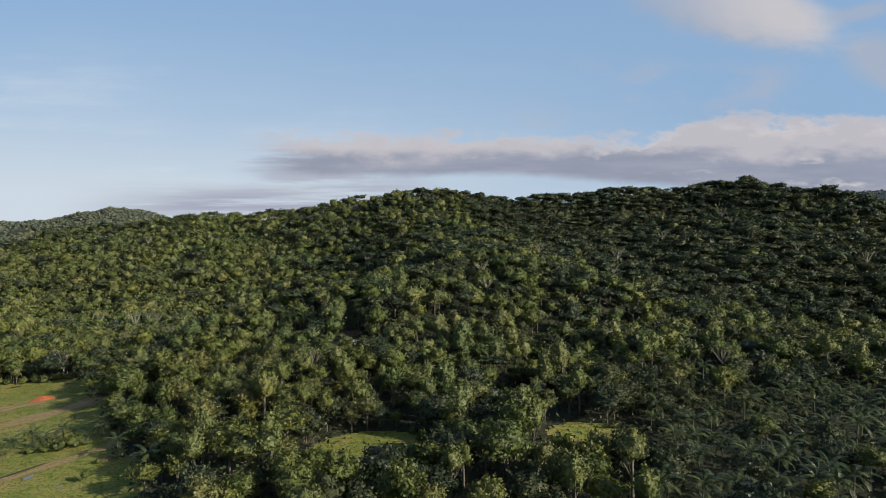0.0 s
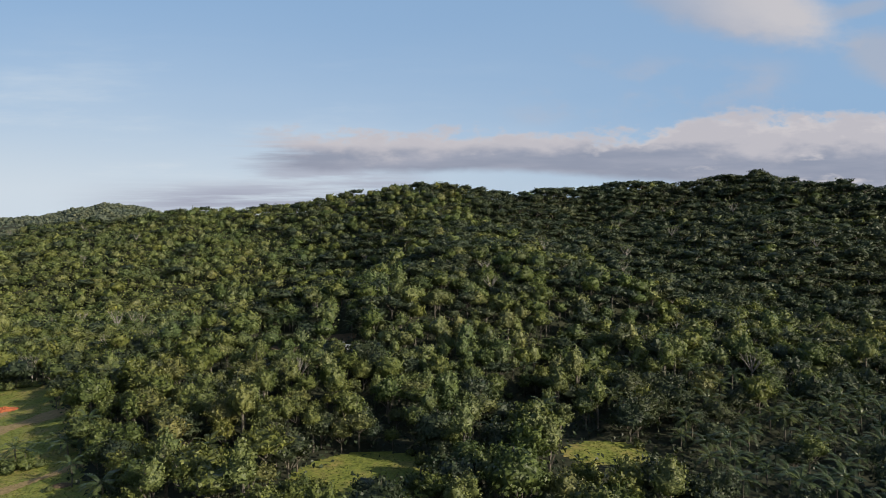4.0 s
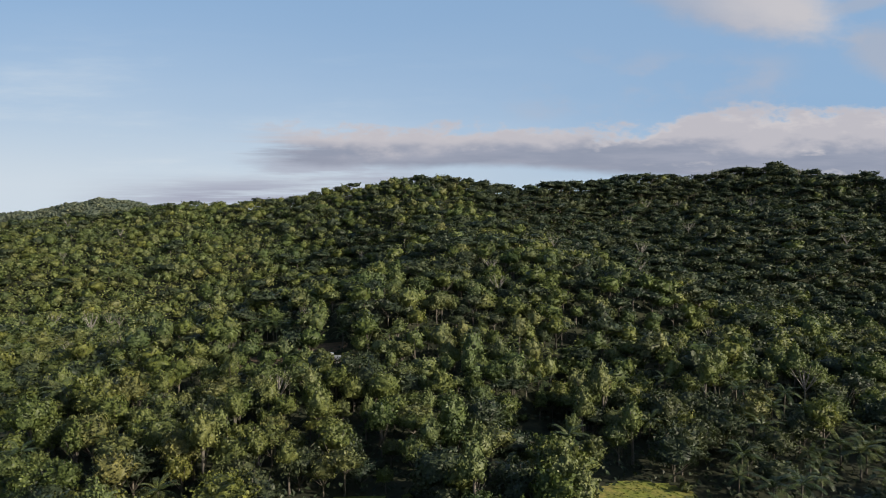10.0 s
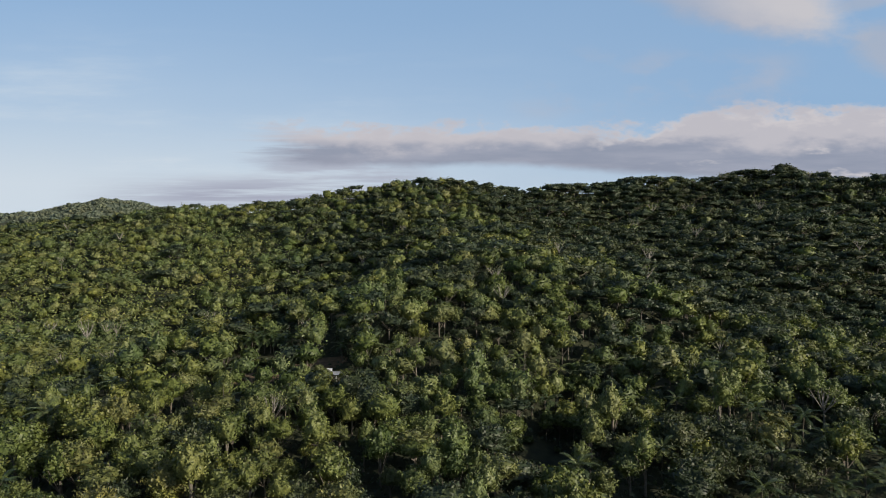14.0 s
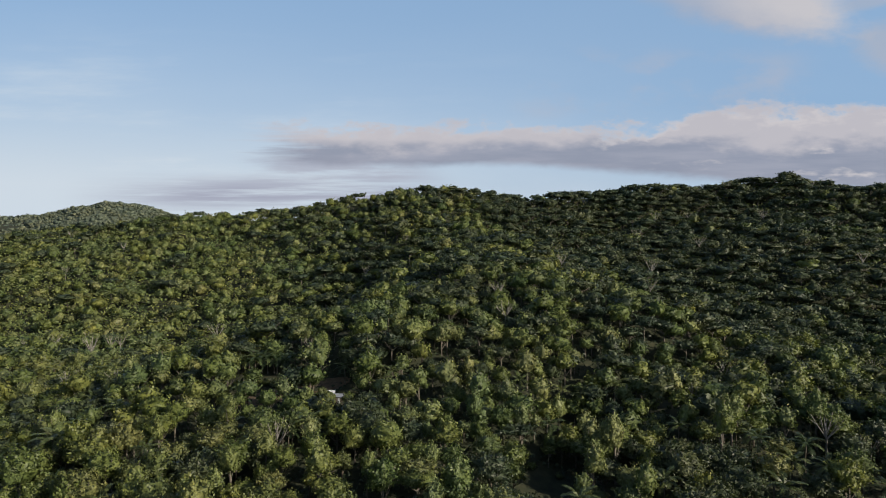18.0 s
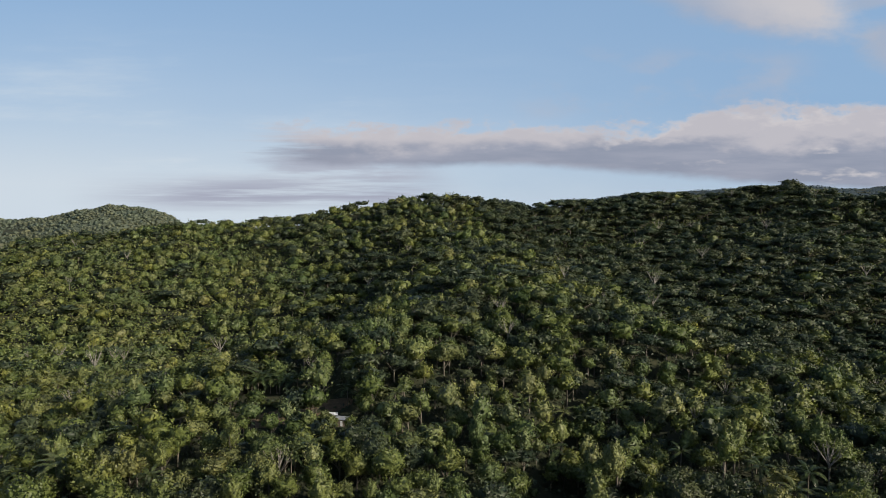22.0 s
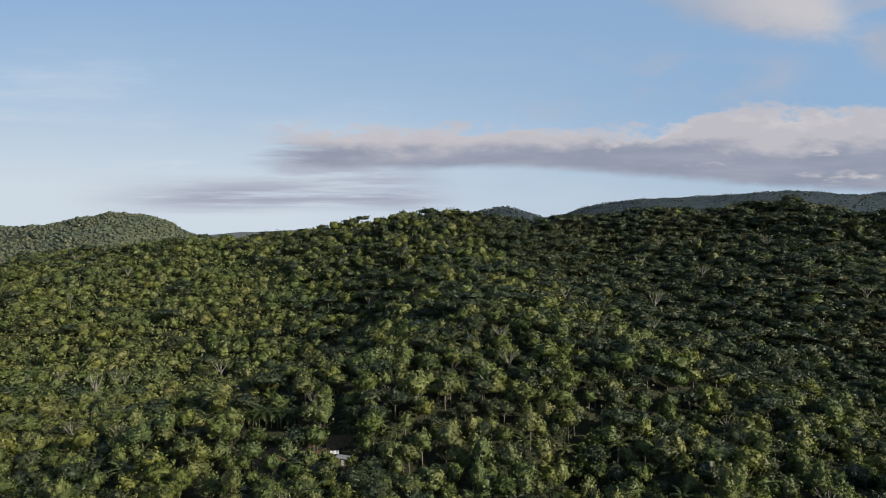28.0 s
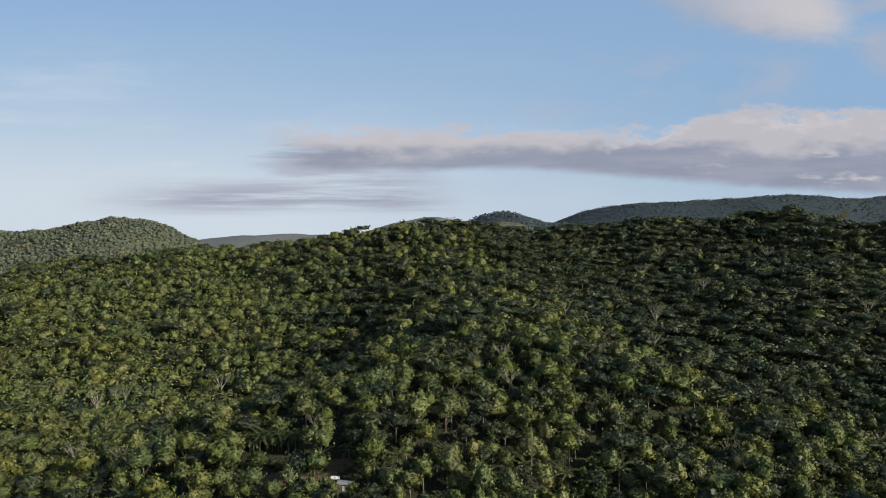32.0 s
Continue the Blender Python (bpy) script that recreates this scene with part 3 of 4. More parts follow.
near = scatter(-200, 200, 62, 178, 7.2)
near = near[in_view(near)]
counts, left_over = {}, []
LIMIT = {"broadleaf_tree": 300, "rounded_tree": 220, "slender_tree": 110, "umbrella_tree": 60, "bare_tree": 12, "shrub": 120, "palm_tree": 200}
for x, y in near[np.argsort(near[:, 1])]:
    before = abs(x - 44) < 15 and 92 < y < 124
    pick = rng.uniform()
    palmy = x > 52 and y < 160 and x + (150 - y) * 0.5 > 72
    if before:
        kind = "shrub"
    elif by_open(x, y):
        kind = "shrub" if pick < 0.4 else "broadleaf_tree" if pick < 0.7 else "palm_tree" if pick < 0.82 else "umbrella_tree"
    # the larger share of dark rounded trees on this side stands for shade
    elif palmy:
        kind = "palm_tree" if pick < 0.78 else "rounded_tree" if pick < 0.96 else "broadleaf_tree"
    elif x > 40 and pick < 0.22:
        kind = "rounded_tree"
    else:
        kind = "broadleaf_tree" if pick < 0.52 else "rounded_tree" if pick < 0.72 else "slender_tree" if pick < 0.86 else "umbrella_tree" if pick < 0.94 else "palm_tree" if pick < 0.992 else "bare_tree"
    if counts.get(kind, 0) >= LIMIT[kind]:
        left_over.append((x, y))
        continue
    counts[kind] = counts.get(kind, 0) + 1
    if kind == "palm_tree":
        stand_palm(x, y, rng.uniform(0.9, 1.35), sunk=1.8 if palmy else 0.0)
    else:
        hides = bool(open_ground(x, y + 6.0)) or bool(open_ground(x, y + 11.0))
        stand(kind, x, y, rng.uniform(0.7, 1.32) * float(vigour(x, y)) * (0.5 if hides else 0.75 if by_open(x, y) else 1.0))

# a planted row of dark palms across the foot of the spur
for k in range(28):
    stand_palm(-113 + k * 2.2 + rng.uniform(-0.6, 0.6), 231 - k * 0.27 + rng.uniform(-1.5, 1.5), rng.uniform(1.1, 1.35), "row of palms",
               "dark green palm in a close row across the slope", 2.0)


for k in range(24):
    stand("shrub", -114 + k * 2.6 + rng.uniform(-1, 1), 221.5 - k * 0.3 + rng.uniform(-1.5, 1.5), rng.uniform(0.7, 1.1), "dense green shrub before the row of palms")


# ---- the woods farther off, as joined masses ----
def woods(name, spots, makers, shares, mats, label, spread=(0.72, 1.28)):
    """Trees at the spots, each a turned and scaled copy of one of the makers' shapes, joined by material. shares: for each spot, the makers' odds."""
    shapes = [[m() for _ in range(7)] for m in makers]
    shares = np.broadcast_to(np.asarray(shares, float), (len(spots), len(makers)))
    which = (rng.uniform(size=(len(spots), 1)) * shares.sum(1, keepdims=True) > np.cumsum(shares, 1)).sum(1)
    piles = {}
    z = height(spots[:, 0], spots[:, 1])
    for (x, y), zz, w in zip(spots, z, which):
        stem, crown = shapes[w][rng.integers(7)]
        k, a, tone = rng.uniform(*spread) * float(vigour(x, y)), rng.uniform(0, 6.283), rng.uniform()
        for (v, f, *n), m in ((stem, mats[w][0]), (crown, mats[w][1])):
            if m is not None:
                piles.setdefault(m.name, (m, []))[1].append((turned(v * k, a, 0, (x, y, zz)), f, tone, turned(n[0], a, 0, (0, 0, 0)) if n else None))
    holder = tagged(new(name), label, "forest", kind="stuff")
    for m, parts_of in piles.values():
        v, f = merged([(p[0], p[1]) for p in parts_of])
        tone = np.concatenate([np.full(len(p[0]), p[2]) for p in parts_of])
        leafy = m not in (bark, bark_grey, bark_pale)
        tagged(part("foliage" if leafy else "trunks", mesh_from(name, v, f, np.concatenate([p[3] for p in parts_of]) if leafy else None, m, True, tone), holder), kind="stuff")
    return holder


MID = [lambda: broadleaf(rng.uniform(9, 11.5), rng.uniform(4.0, 5.4), 15, 285, 0.95, 0.25, MIDDLE),
       lambda: broadleaf(rng.uniform(10, 12.5), rng.uniform(3.2, 4.4), 12, 250, 0.86, 0.2, MIDDLE),
       lambda: umbrella(rng.uniform(9.5, 12), rng.uniform(5, 7.0), 14, 295, 1.0, MIDDLE),
       lambda: palm(rng.uniform(5, 7.5), 4.4, 11, 6),
       lambda: bare(rng.uniform(10, 12), 8),
       lambda: broadleaf(rng.uniform(8.5, 10.5), rng.uniform(4.8, 6.2), 17, 310, 0.98, 0.12, MIDDLE)]
FAR = [lambda: broadleaf(rng.uniform(8.5, 11), rng.uniform(4.6, 6.0), 9, 112, 1.34, 0.1, FAR_OFF),
       lambda: broadleaf(rng.uniform(7.5, 10), rng.uniform(3.8, 5.0), 8, 98, 1.26, 0.1, FAR_OFF),
       lambda: umbrella(rng.uniform(9.5, 12), rng.uniform(6.0, 8.5), 10, 130, 1.5, FAR_OFF),
       lambda: palm(rng.uniform(4, 6), 5.0, 9, 3),
       lambda: bare(rng.uniform(11, 13), 6),
       lambda: broadleaf(rng.uniform(8.5, 11), rng.uniform(5.4, 7.0), 10, 126, 1.45, 0.08, FAR_OFF)]
LEAVES = [leaf_broad_many, leaf_lime_many, leaf_dark_shaded_many, leaf_palm_many, leaf_lime_many, leaf_dark_shaded_many, leaf_lime_many]
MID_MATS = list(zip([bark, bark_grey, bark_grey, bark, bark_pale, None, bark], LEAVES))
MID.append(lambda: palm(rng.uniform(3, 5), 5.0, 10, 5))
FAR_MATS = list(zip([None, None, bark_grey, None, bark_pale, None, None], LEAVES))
FAR.append(lambda: palm(rng.uniform(4, 6), 5.5, 9, 3))


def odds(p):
    """How the kinds mix over the plan: brighter growth on one flank, dark spreading trees on the other and along the
    ridge. The mix also puts the slopes' sun and shade into leaf colour.
    """
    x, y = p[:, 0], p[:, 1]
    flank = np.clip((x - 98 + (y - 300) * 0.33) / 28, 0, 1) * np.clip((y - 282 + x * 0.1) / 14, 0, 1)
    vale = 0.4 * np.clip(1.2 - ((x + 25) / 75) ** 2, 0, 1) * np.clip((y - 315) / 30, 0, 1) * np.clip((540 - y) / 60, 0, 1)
    shaded_side = np.maximum(np.maximum(flank, vale), 0.22 * np.clip((x - 5) / 60, 0, 1) * (y < 340))
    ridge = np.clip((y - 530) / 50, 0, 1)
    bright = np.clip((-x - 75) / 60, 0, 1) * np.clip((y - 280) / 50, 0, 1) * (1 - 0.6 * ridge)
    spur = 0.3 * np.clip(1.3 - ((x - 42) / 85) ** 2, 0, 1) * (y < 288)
    light_up = np.clip(np.maximum(bright, spur) - shaded_side, 0, 1)
    return np.stack([0.56 - 0.51 * shaded_side - 0.18 * light_up, 0.12 + 0.55 * light_up - 0.11 * shaded_side, 0.06 + 0.46 * shaded_side + 0.2 * ridge,
                     0.06 + 0.06 * bright - 0.04 * shaded_side, 0.014 + 0 * x, 0.16 + 0.3 * shaded_side - 0.13 * light_up, 0.01 + 0.22 * bright], 1)


mid = scatter(-340, 340, 178, 320, 6.6)
mid = np.concatenate([mid[in_view(mid)], np.array(left_over).reshape(-1, 2)])
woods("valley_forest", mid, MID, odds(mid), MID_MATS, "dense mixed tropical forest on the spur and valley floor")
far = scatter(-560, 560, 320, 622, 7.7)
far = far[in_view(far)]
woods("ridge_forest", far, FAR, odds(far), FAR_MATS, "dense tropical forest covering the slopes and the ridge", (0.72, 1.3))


# low growth that closes the floor between the crowns
def undergrowth(name, spots, size, low, high, mat, label):
    z = height(spots[:, 0], spots[:, 1])
    n = len(spots)
    p = np.stack([spots[:, 0], spots[:, 1], z + rng.uniform(low, high, n)], 1)
    v, f = leaf_cards(p, rng.normal(size=(n, 3)) * 0.55 + np.array([0.15, -0.35, 0.8]), size, size * 0.7)
    return tagged(new(name, mesh_from(name, v, f, None, mat, False, np.repeat(rng.uniform(0, 0.7, n), 4))), label, "undergrowth", kind="stuff")


def scrub(name, spots, size, low, high, mat, label):
    """A close cover of leafy tops too small or too far to count."""
    n = len(spots)
    p = np.stack([spots[:, 0], spots[:, 1], height(spots[:, 0], spots[:, 1]) + rng.uniform(low, high, n)], 1)
    v, f = leaf_cards(p, rng.normal(size=(n, 3)) * 0.6 + np.array([0.2, -0.45, 0.7]), size, size * 0.75)
    return tagged(new(name, mesh_from(name, v, f, None, mat, False, np.repeat(rng.uniform(size=n), 4))), label, "undergrowth", kind="stuff")


# pale low growth, its tones also lifted to show the slope sunlit
YOUNG_SUNLIT = [(0.090, 0.120, 0.050), (0.135, 0.165, 0.068), (0.190, 0.205, 0.095)]
leaf_young_sunlit = leaf_material("young_sunlit_leaves", YOUNG_SUNLIT, False)
slope = scatter(-480, -70, 300, 600, 2.1, False)
slope = slope[in_view(slope, 10) & (rng.uniform(size=len(slope)) < np.clip((-slope[:, 0] - 80) / 90, 0, 1) * np.clip(0.5 + 2.6 * (vigour(slope[:, 0], slope[:, 1]) - 1), 0.1, 0.9))]
scrub("scrub", slope, 1.7, 4.0, 9.0, leaf_young_sunlit, "pale green scrub and young palms, lightened for the sunny slope")
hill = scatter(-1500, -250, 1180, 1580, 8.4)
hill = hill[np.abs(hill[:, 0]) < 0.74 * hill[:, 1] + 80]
woods("hill_forest", hill, [lambda: broadleaf(rng.uniform(8, 11), rng.uniform(5.0, 7.0), 6, 16, 2.0, 0.05, (3, 6))], [1.0], [(None, leaf_hazed)], "forest on the hill beyond the ridge, leaves greyed for haze")
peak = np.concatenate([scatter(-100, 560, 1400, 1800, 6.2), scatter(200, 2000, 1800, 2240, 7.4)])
scrub("mountain_cover", peak[np.abs(peak[:, 0]) < 0.74 * peak[:, 1] + 80], 6.5, 0.5, 6.0, leaf_hazed_blue, "tree tops on the far mountains, leaves blued for haze")
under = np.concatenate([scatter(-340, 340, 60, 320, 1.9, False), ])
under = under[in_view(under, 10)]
# dark leaves here paint the deep shade between crowns
undergrowth("undergrowth", under, 1.4, 0.2, 3.4, leaf_dark_shaded_many, "low undergrowth between the trees, dark-leaved to deepen the shade")
under = scatter(-520, 520, 320, 615, 2.5, False)
undergrowth("undergrowth", under[in_view(under, 10)], 2.2, 1.0, 6.2, leaf_broad_many, "low green undergrowth on the slopes")


# ---- meadow and clearings ----
def patch(name, inside, x0, x1, y0, y1, step, lift, mat, label):
    """Open ground that follows the land, with the outline of its test."""
    xs, ys = np.arange(x0, x1 + 0.1, step), np.arange(y0, y1 + 0.1, step)
    gx, gy = np.meshgrid(xs, ys)
    v = np.stack([gx, gy, height(gx, gy) + lift], -1).reshape(-1, 3)
    nx, ny = len(xs), len(ys)
    i = (np.arange(ny - 1)[:, None] * nx + np.arange(nx - 1)[None]).ravel()
    q = np.stack([i, i + 1, i + 1 + nx, i + nx], 1)
    mid_of = v[q].mean(1)
    q = q[inside(mid_of[:, 0], mid_of[:, 1])]
    used, q = np.unique(q, return_inverse=True)
    return tagged(new(name, mesh_from(name, v[used], q.reshape(-1, 4), None, mat, True)), label, "ground", kind="structure")


patch("meadow", lambda x, y: in_meadow(x - 3, y - 3) | in_meadow(x, y), -260, -60, 50, 210, 1.6, 0.12, grass_mat, "rough green and yellow meadow")
patch("clearing", lambda x, y: ((x + 17) / 18) ** 2 + ((y - 104) / 17) ** 2 < 1, -38, 4, 86, 124, 1.2, 0.12, grass_mat, "small grassy clearing among trees")
patch("clearing", lambda x, y: ((x - 42) / 11) ** 2 + ((y - 119) / 8) ** 2 < 1, 26, 54, 108, 138, 1.2, 0.12, grass_mat, "small grassy clearing among trees")


def plain(name, low, high, scale, rough=0.95):
    m, nt, shader = material(name)
    nt.links.new(ramp(nt, noise_at(nt, scale, 6, 0.65), [(0.3, low), (0.7, high)]), shader.inputs["Base Color"])
    shader.inputs["Roughness"].default_value = rough
    return m


stubble_mat = plain("dry_stubble", (0.20, 0.15, 0.06), (0.40, 0.29, 0.14), 0.8)
# brown earth, darkened to include the shade over the yard
earth_mat = plain("bare_earth", (0.07, 0.05, 0.03), (0.17, 0.12, 0.07), 0.7)
red_mat = plain("red_earth", (0.30, 0.075, 0.03), (0.52, 0.16, 0.06), 1.2)
wet_mat = plain("ditch_mud", (0.02, 0.02, 0.014), (0.05, 0.045, 0.03), 1.5, 0.6)
water_mat = plain("still_water", (0.16, 0.15, 0.15), (0.22, 0.21, 0.20), 0.5, 0.3)


def along_strip(x, y, x0, y0, x1, y1, half):
    """Whether places lie within a straight strip with wavy edges."""
    dx, dy = x1 - x0, y1 - y0
    length = math.hypot(dx, dy)
    t = ((x - x0) * dx + (y - y0) * dy) / length
    off = (-(x - x0) * dy + (y - y0) * dx) / length
    return (t > 0) & (t < length) & (np.abs(off) < half * (1 + 0.3 * np.sin(t * 0.4)))


patch("stubble_strip", lambda x, y: along_strip(x, y, -160, 128, -122, 170, 4.5), -172, -112, 118, 180, 0.9, 0.26, stubble_mat, "strip of dry straw-coloured stubble in the meadow")
patch("stubble_strip", lambda x, y: along_strip(x, y, -176, 160, -146, 176, 3.5), -186, -136, 150, 186, 0.9, 0.26, stubble_mat, "strip of dry straw-coloured stubble in the meadow")
patch("dirt_track", lambda x, y: along_strip(x, y, -112, 92, -90, 122, 1.8), -120, -80, 85, 130, 0.7, 0.24, stubble_mat, "pale worn track across the meadow")
patch("ditch", lambda x, y: along_strip(x, y, -118, 84, -104, 108, 0.45), -124, -98, 80, 112, 0.35, 0.34, wet_mat, "dark narrow ditch in the meadow")
patch("puddle", lambda x, y: ((x + 102) / 0.9) ** 2 + ((y - 98) / 2.0) ** 2 < 1, -105, -99, 94, 102, 0.4, 0.36, water_mat, "small puddle of still grey water")
patch("puddle", lambda x, y: ((x + 90) / 0.7) ** 2 + ((y - 91) / 0.9) ** 2 < 1, -93, -87, 88, 94, 0.4, 0.36, water_mat, "small puddle of still grey water")
patch("yard", lambda x, y: ((x + 52) / 19) ** 2 + ((y - 209 - (x + 52) * 0.3) / 6) ** 2 < 1, -74, -30, 196, 224, 1.0, 0.14, earth_mat, "bare brown earth of a yard and track")


def heap(x, y, r, h, mat, name, label, category):
    """A rough mound of loose earth."""
    v, f = [], []
    rings, sides = 5, 14
    for k in range(rings + 1):
        for t in range(sides):
            q = r * k / rings * rng.uniform(0.85, 1.15)
            a = 2 * math.pi * t / sides
            px, py = x + q * 1.5 * math.cos(a), y + q * math.sin(a)
            v.append((px, py, float(height(px, py)) + h * (1 - (k / rings) ** 1.4) * rng.uniform(0.7, 1.1) + 0.05))
    f = [(k * sides + t, k * sides + (t + 1) % sides, (k + 1) * sides + (t + 1) % sides, (k + 1) * sides + t) for k in range(rings) for t in range(sides)]
    return tagged(new(name, mesh_from(name, np.array(v), np.array(f), None, mat)), label, category)


heap(-150, 180, 3.2, 1.6, red_mat, "earth_heap", "heap of bright red dug earth on the meadow", "earth heap")
heap(-88, 109, 1.8, 0.7, earth_mat, "earth_heap", "low heap of brown earth at the meadow edge", "earth heap")

# trees and bushes standing in the open
for x, y, k in ((-121, 120, 1.05), (-117, 123, 1.2), (-113, 121, 1.0), (-110, 126, 1.2), (-101, 131, 1.1), (-97, 127, 1.2), (-93, 129, 1.25), (-99, 137, 1.1), (-95, 133, 1.2), (-106, 124, 1.1)):
    stand_palm(x, y, k, "palms in the meadow", "palm with drooping fronds on the meadow", 3.4)
for x, y, k in ((-107, 119, 1.5), (-104, 121, 1.3), (-110, 118, 1.1), (-101, 122, 0.9), (-114, 117, 0.7), (-89, 106, 0.5)):
    stand("shrub", x, y, k, "bright green bush standing on the meadow")
for x, y, k in ((-92, 135, 0.75), (-88, 128, 0.7), (-86, 121, 0.6), (-71, 99, 0.55), (-66, 92, 0.5), (-74, 110, 0.6), (-118, 112, 0.35), (-85, 93, 0.3)):
    stand("broadleaf_tree", x, y, k, "green broadleaf tree at the meadow edge")


for k in range(34):
    x = -285 + k * 5.0 + rng.uniform(-1.5, 1.5)
    stand("shrub", x, 207 + rng.uniform(-1.5, 2.5), rng.uniform(0.9, 1.5), "dense shrub along the far edge of the meadow")


# tussocks of grass over the open ground
def tussocks(name, spots, mat, label):
    n = len(spots)
    base = np.stack([spots[:, 0], spots[:, 1], height(spots[:, 0], spots[:, 1]) + 0.12], 1)
    v, f, tone = [], [], []
    for k in range(3):
        a = rng.uniform(0, 6.283, n)
        w, h = rng.uniform(0.1, 0.22, n), rng.uniform(0.08, 0.24, n)
        side = np.stack([np.cos(a) * w, np.sin(a) * w, np.zeros(n)], 1)
        lean = np.stack([rng.normal(0, 0.2, n), rng.normal(0, 0.2, n), h], 1)
        v.append(np.stack([base - side, base + side, base + side * 0.3 + lean, base - side * 0.3 + lean], 1).reshape(-1, 3))
        tone.append(np.repeat(rng.uniform(size=n), 4))
    v = np.concatenate(v)
    return tagged(new(name, mesh_from(name, v, np.arange(len(v)).reshape(-1, 4), None, mat, False, np.concatenate(tone))), label, "grass", kind="stuff")


GRASS = [(0.11, 0.145, 0.026), (0.15, 0.175, 0.036), (0.21, 0.20, 0.06)]
grass_leaf = leaf_material("grass_blades", GRASS, False, 0.3, 0.6)
spots = rng.uniform((-230, 60), (60, 205), (60000, 2))
spots = spots[in_meadow(spots[:, 0], spots[:, 1]) | in_first(spots[:, 0], spots[:, 1]) | in_second(spots[:, 0], spots[:, 1])]
tussocks("grass", spots[:15000], grass_leaf, "tussocks of green and straw-coloured meadow grass")


# ---- the shed by the yard ----
def box(x0, x1, y0, y1, z0, z1):
    v = np.array([(x, y, z) for z in (z0, z1) for y in (y0, y1) for x in (x0, x1)], float)
    return v, np.array([(0, 2, 3, 1), (4, 5, 7, 6), (0, 1, 5, 4), (1, 3, 7, 5), (3, 2, 6, 7), (2, 0, 4, 6)])


tin_mat, tt, ts = material("tin_roofing")
tt.links.new(ramp(tt, noise_at(tt, 0.9, 5), [(0.3, (0.22, 0.24, 0.28)), (0.6, (0.36, 0.38, 0.42)), (0.8, (0.30, 0.24, 0.20))]), ts.inputs["Base Color"])
ts.inputs["Metallic"].default_value, ts.inputs["Roughness"].default_value = 0.35, 0.5
white_mat = plain("white_sheet", (0.52, 0.53, 0.55), (0.72, 0.73, 0.75), 1.0, 0.6)
plank_mat = plain("grey_planks", (0.12, 0.10, 0.08), (0.24, 0.20, 0.16), 1.6)


def corrugated(w, d, rise, waves, thick=0.06):
    """A sheet of roofing with ridges along its slope, with thickness."""
    n = waves * 4 + 1
    xs = np.linspace(-w / 2, w / 2, n)
    crest = 0.05 * np.sin(np.arange(n) * math.pi / 2)
    low = np.stack([xs, np.full(n, -d / 2), crest], 1)
    far_side = np.stack([xs, np.full(n, d / 2), crest + rise], 1)
    v = np.concatenate([low, far_side, low - (0, 0, thick), far_side - (0, 0, thick)])
    f = []
    for k in range(n - 1):
        f += [(k, k + 1, n + k + 1, n + k), (2 * n + k + 1, 2 * n + k, 3 * n + k, 3 * n + k + 1), (2 * n + k, 2 * n + k + 1, k + 1, k), (n + k, n + k + 1, 3 * n + k + 1, 3 * n + k)]
    return v, np.array(f)


def shed(x, y):
    ob = empty_thing("shed", "small plank shed with a grey tin roof among trees", "shed", "")
    for side, (a, b, c, d) in {"wall_front": (-2.6, 2.6, -1.9, -1.8), "wall_back": (-2.6, 2.6, 1.8, 1.9), "wall_end": (-2.6, -2.5, -1.8, 1.8), "wall_gable": (2.5, 2.6, -1.8, 1.8)}.items():
        part(side, mesh_from(side, *box(a, b, c, d, -0.5, 2.4), None, plank_mat), ob)
    part("door", mesh_from("door", *box(-0.5, 0.4, -1.96, -1.9, -0.1, 1.95), None, white_mat), ob, "pale wooden door")
    for turn_by, at in ((0, -1.05), (180, 1.05)):
        roof = part("roof_sheet", mesh_from("roof_sheet", *corrugated(6.0, 2.3, 0.8, 14), None, tin_mat), ob, "grey corrugated tin sheet")
        roof.matrix_basis = pose(0, at, 2.45, 0, 0, turn_by)
    ob.matrix_basis = pose(x, y, float(height(x, y)), 0, 0, -12) @ Matrix.Scale(0.85, 4)
    return ob


def lean_to(x, y):
    ob = empty_thing("lean_to", "open lean-to under a white metal sheet", "lean-to", "")
    for px in (-1.3, 1.3):
        for py in (-0.6, 0.6):
            part("post", mesh_from("post", *tube([(px, py, -0.5), (px, py, 2.5 + py * 0.3)], [0.07, 0.06], 6), None, plank_mat, True), ob)
    roof = part("roof_sheet", mesh_from("roof_sheet", *corrugated(3.0, 1.6, 0.5, 7), None, white_mat), ob, "bright white roof sheet")
    roof.matrix_basis = pose(0, 0, 2.5)
    ob.matrix_basis = pose(x, y, float(height(x, y)), 0, 0, 6)
    return ob


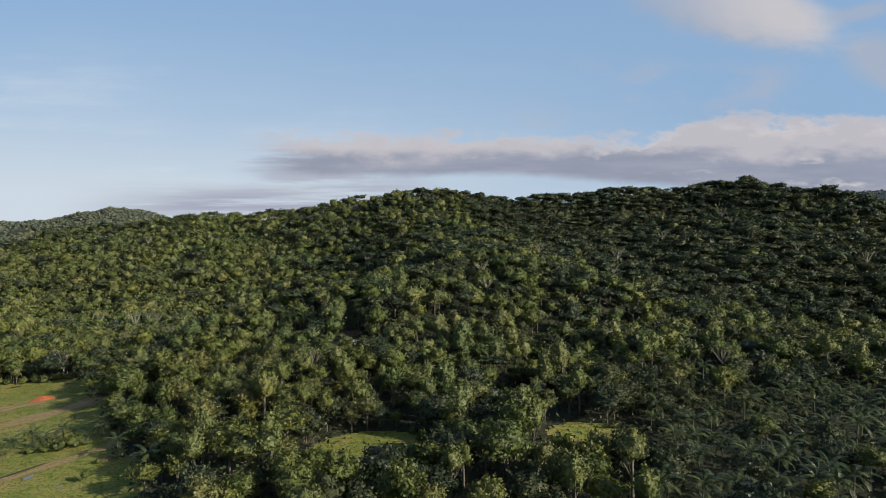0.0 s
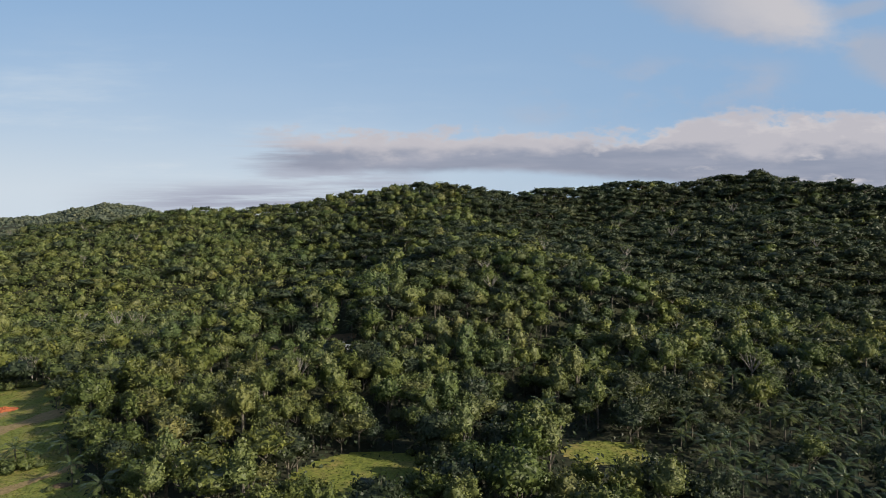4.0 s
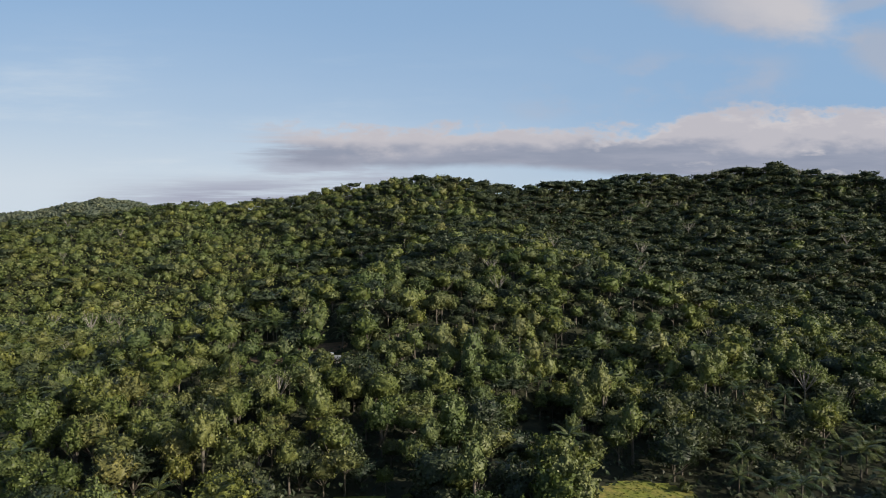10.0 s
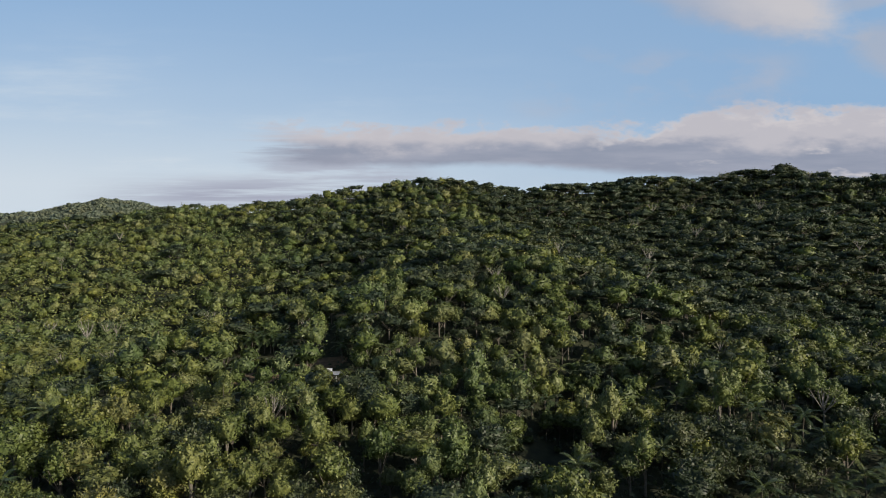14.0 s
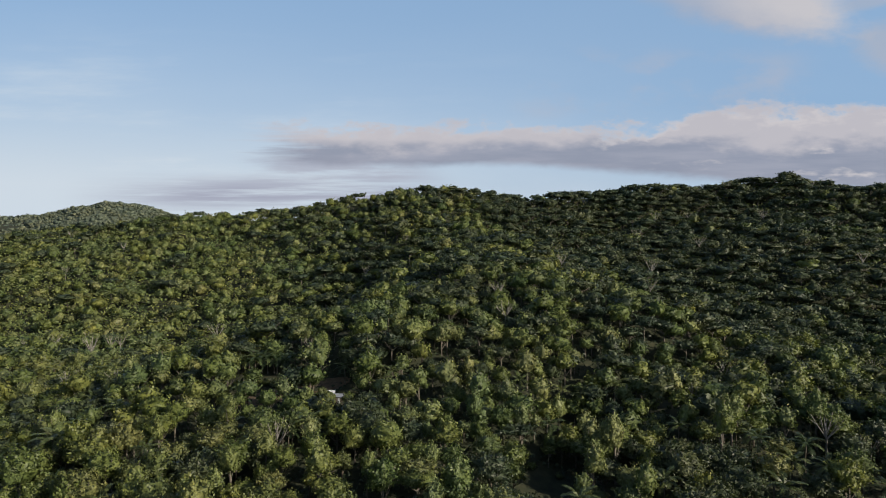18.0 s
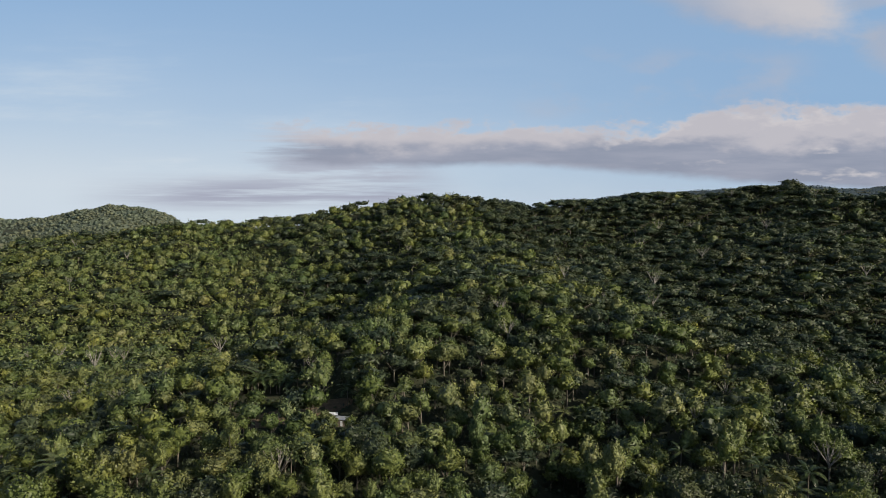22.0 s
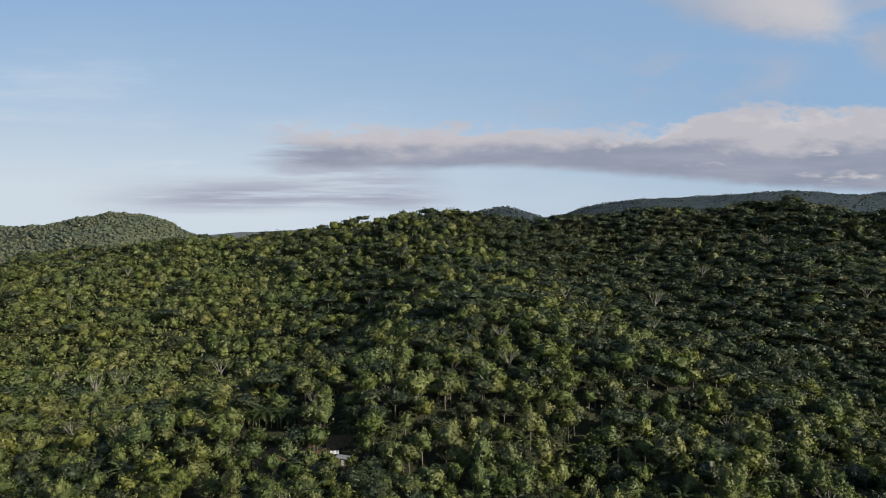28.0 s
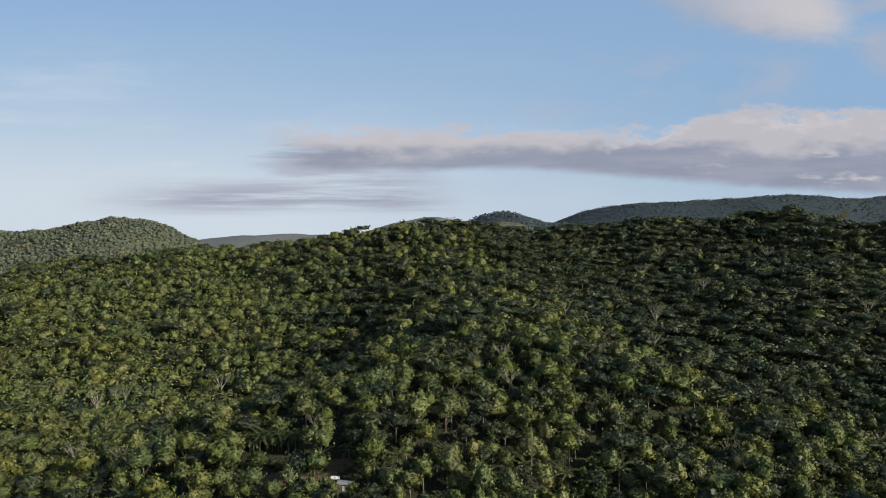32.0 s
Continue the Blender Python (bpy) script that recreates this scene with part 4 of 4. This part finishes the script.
for x, y, k in ((-35.6, 193.5, 0.66), (-31.0, 194.5, 0.64), (-38.2, 196.6, 0.66), (-42.5, 196.0, 0.6), (-27.5, 205.0, 0.9), (-44.0, 207.5, 0.6)):
    stand("broadleaf_tree", x, y, k, "green broadleaf tree close to the shed")
for x, y, k in ((35, 149, 1.2), (37, 156, 1.2), (31, 141, 0.9), (39, 163, 1.15), (40, 170, 1.2)):
    stand("slender_tree", x, y, k, "tall slender tree at the edge of a shaded hollow")
shed(-34.0, 201.5)
lean_to(-37.6, 203.3)


# ---- spreading trees along the crest ----
for k in range(46):
    x = -350 + k * 17 + rng.uniform(-6, 6)
    # dark leaves put shade on this length of the crest
    stand("crest_tree" if x > -90 else "umbrella_tree", x, 572 + rng.uniform(-22, 14), rng.uniform(0.8, 1.15))

# ---- single trees that stand out ----
for x, y, n in ((-180, 304, 6), (-184, 289, 4), (-215, 422, 5), (-140, 266, 3), (-186, 268, 3), (-86, 238, 2), (-104, 172, 2), (-116, 303, 2)):
    for k in range(n):
        stand_palm(x + rng.uniform(-2, 2) + (k - n / 2) * 3.2, y + rng.uniform(-3, 3), rng.uniform(1.3, 1.7), "pale palms", "yellow-green palm with broad pale fronds above the canopy", leaf_mesh=pale_frond_mesh)
stand("slender_tree", -45, 155, 1.05, "slender pale-green tree on a straight bare trunk")
stand("bare_tree", 104, 171, 1.1, "pale forked tree with few leaves on the spur")
stand("bare_tree", 110, 166, 0.8, "pale forked tree with few leaves on the spur")
stand("bare_tree", 180, 452, 1.3, "tall pale bare tree on the shaded slope")
stand("bare_tree", 176, 500, 1.2, "pale bare tree high on the shaded slope")
stand("bare_tree", -185, 344, 1.15, "grey leafless tree with spreading limbs in the valley")
stand("bare_tree", -181, 347, 0.95, "grey leafless tree with spreading limbs in the valley")
stand("bare_tree", -237, 352, 0.9, "grey leafless tree on the valley floor")
stand("bare_tree", -121, 228, 0.95, "grey leafless tree near the row of palms")
for x, y, k in ((166, 364, 1.3), (170, 369, 1.2), (174, 365, 1.1)):
    stand_palm(x, y, k, "palms on the shaded slope", "light green palm on the shaded slope")
for x, y, k in ((128, 122, 1.0), (126, 119, 0.8)):
    stand("shrub", x, y, k, "yellow-green shrub among palms")
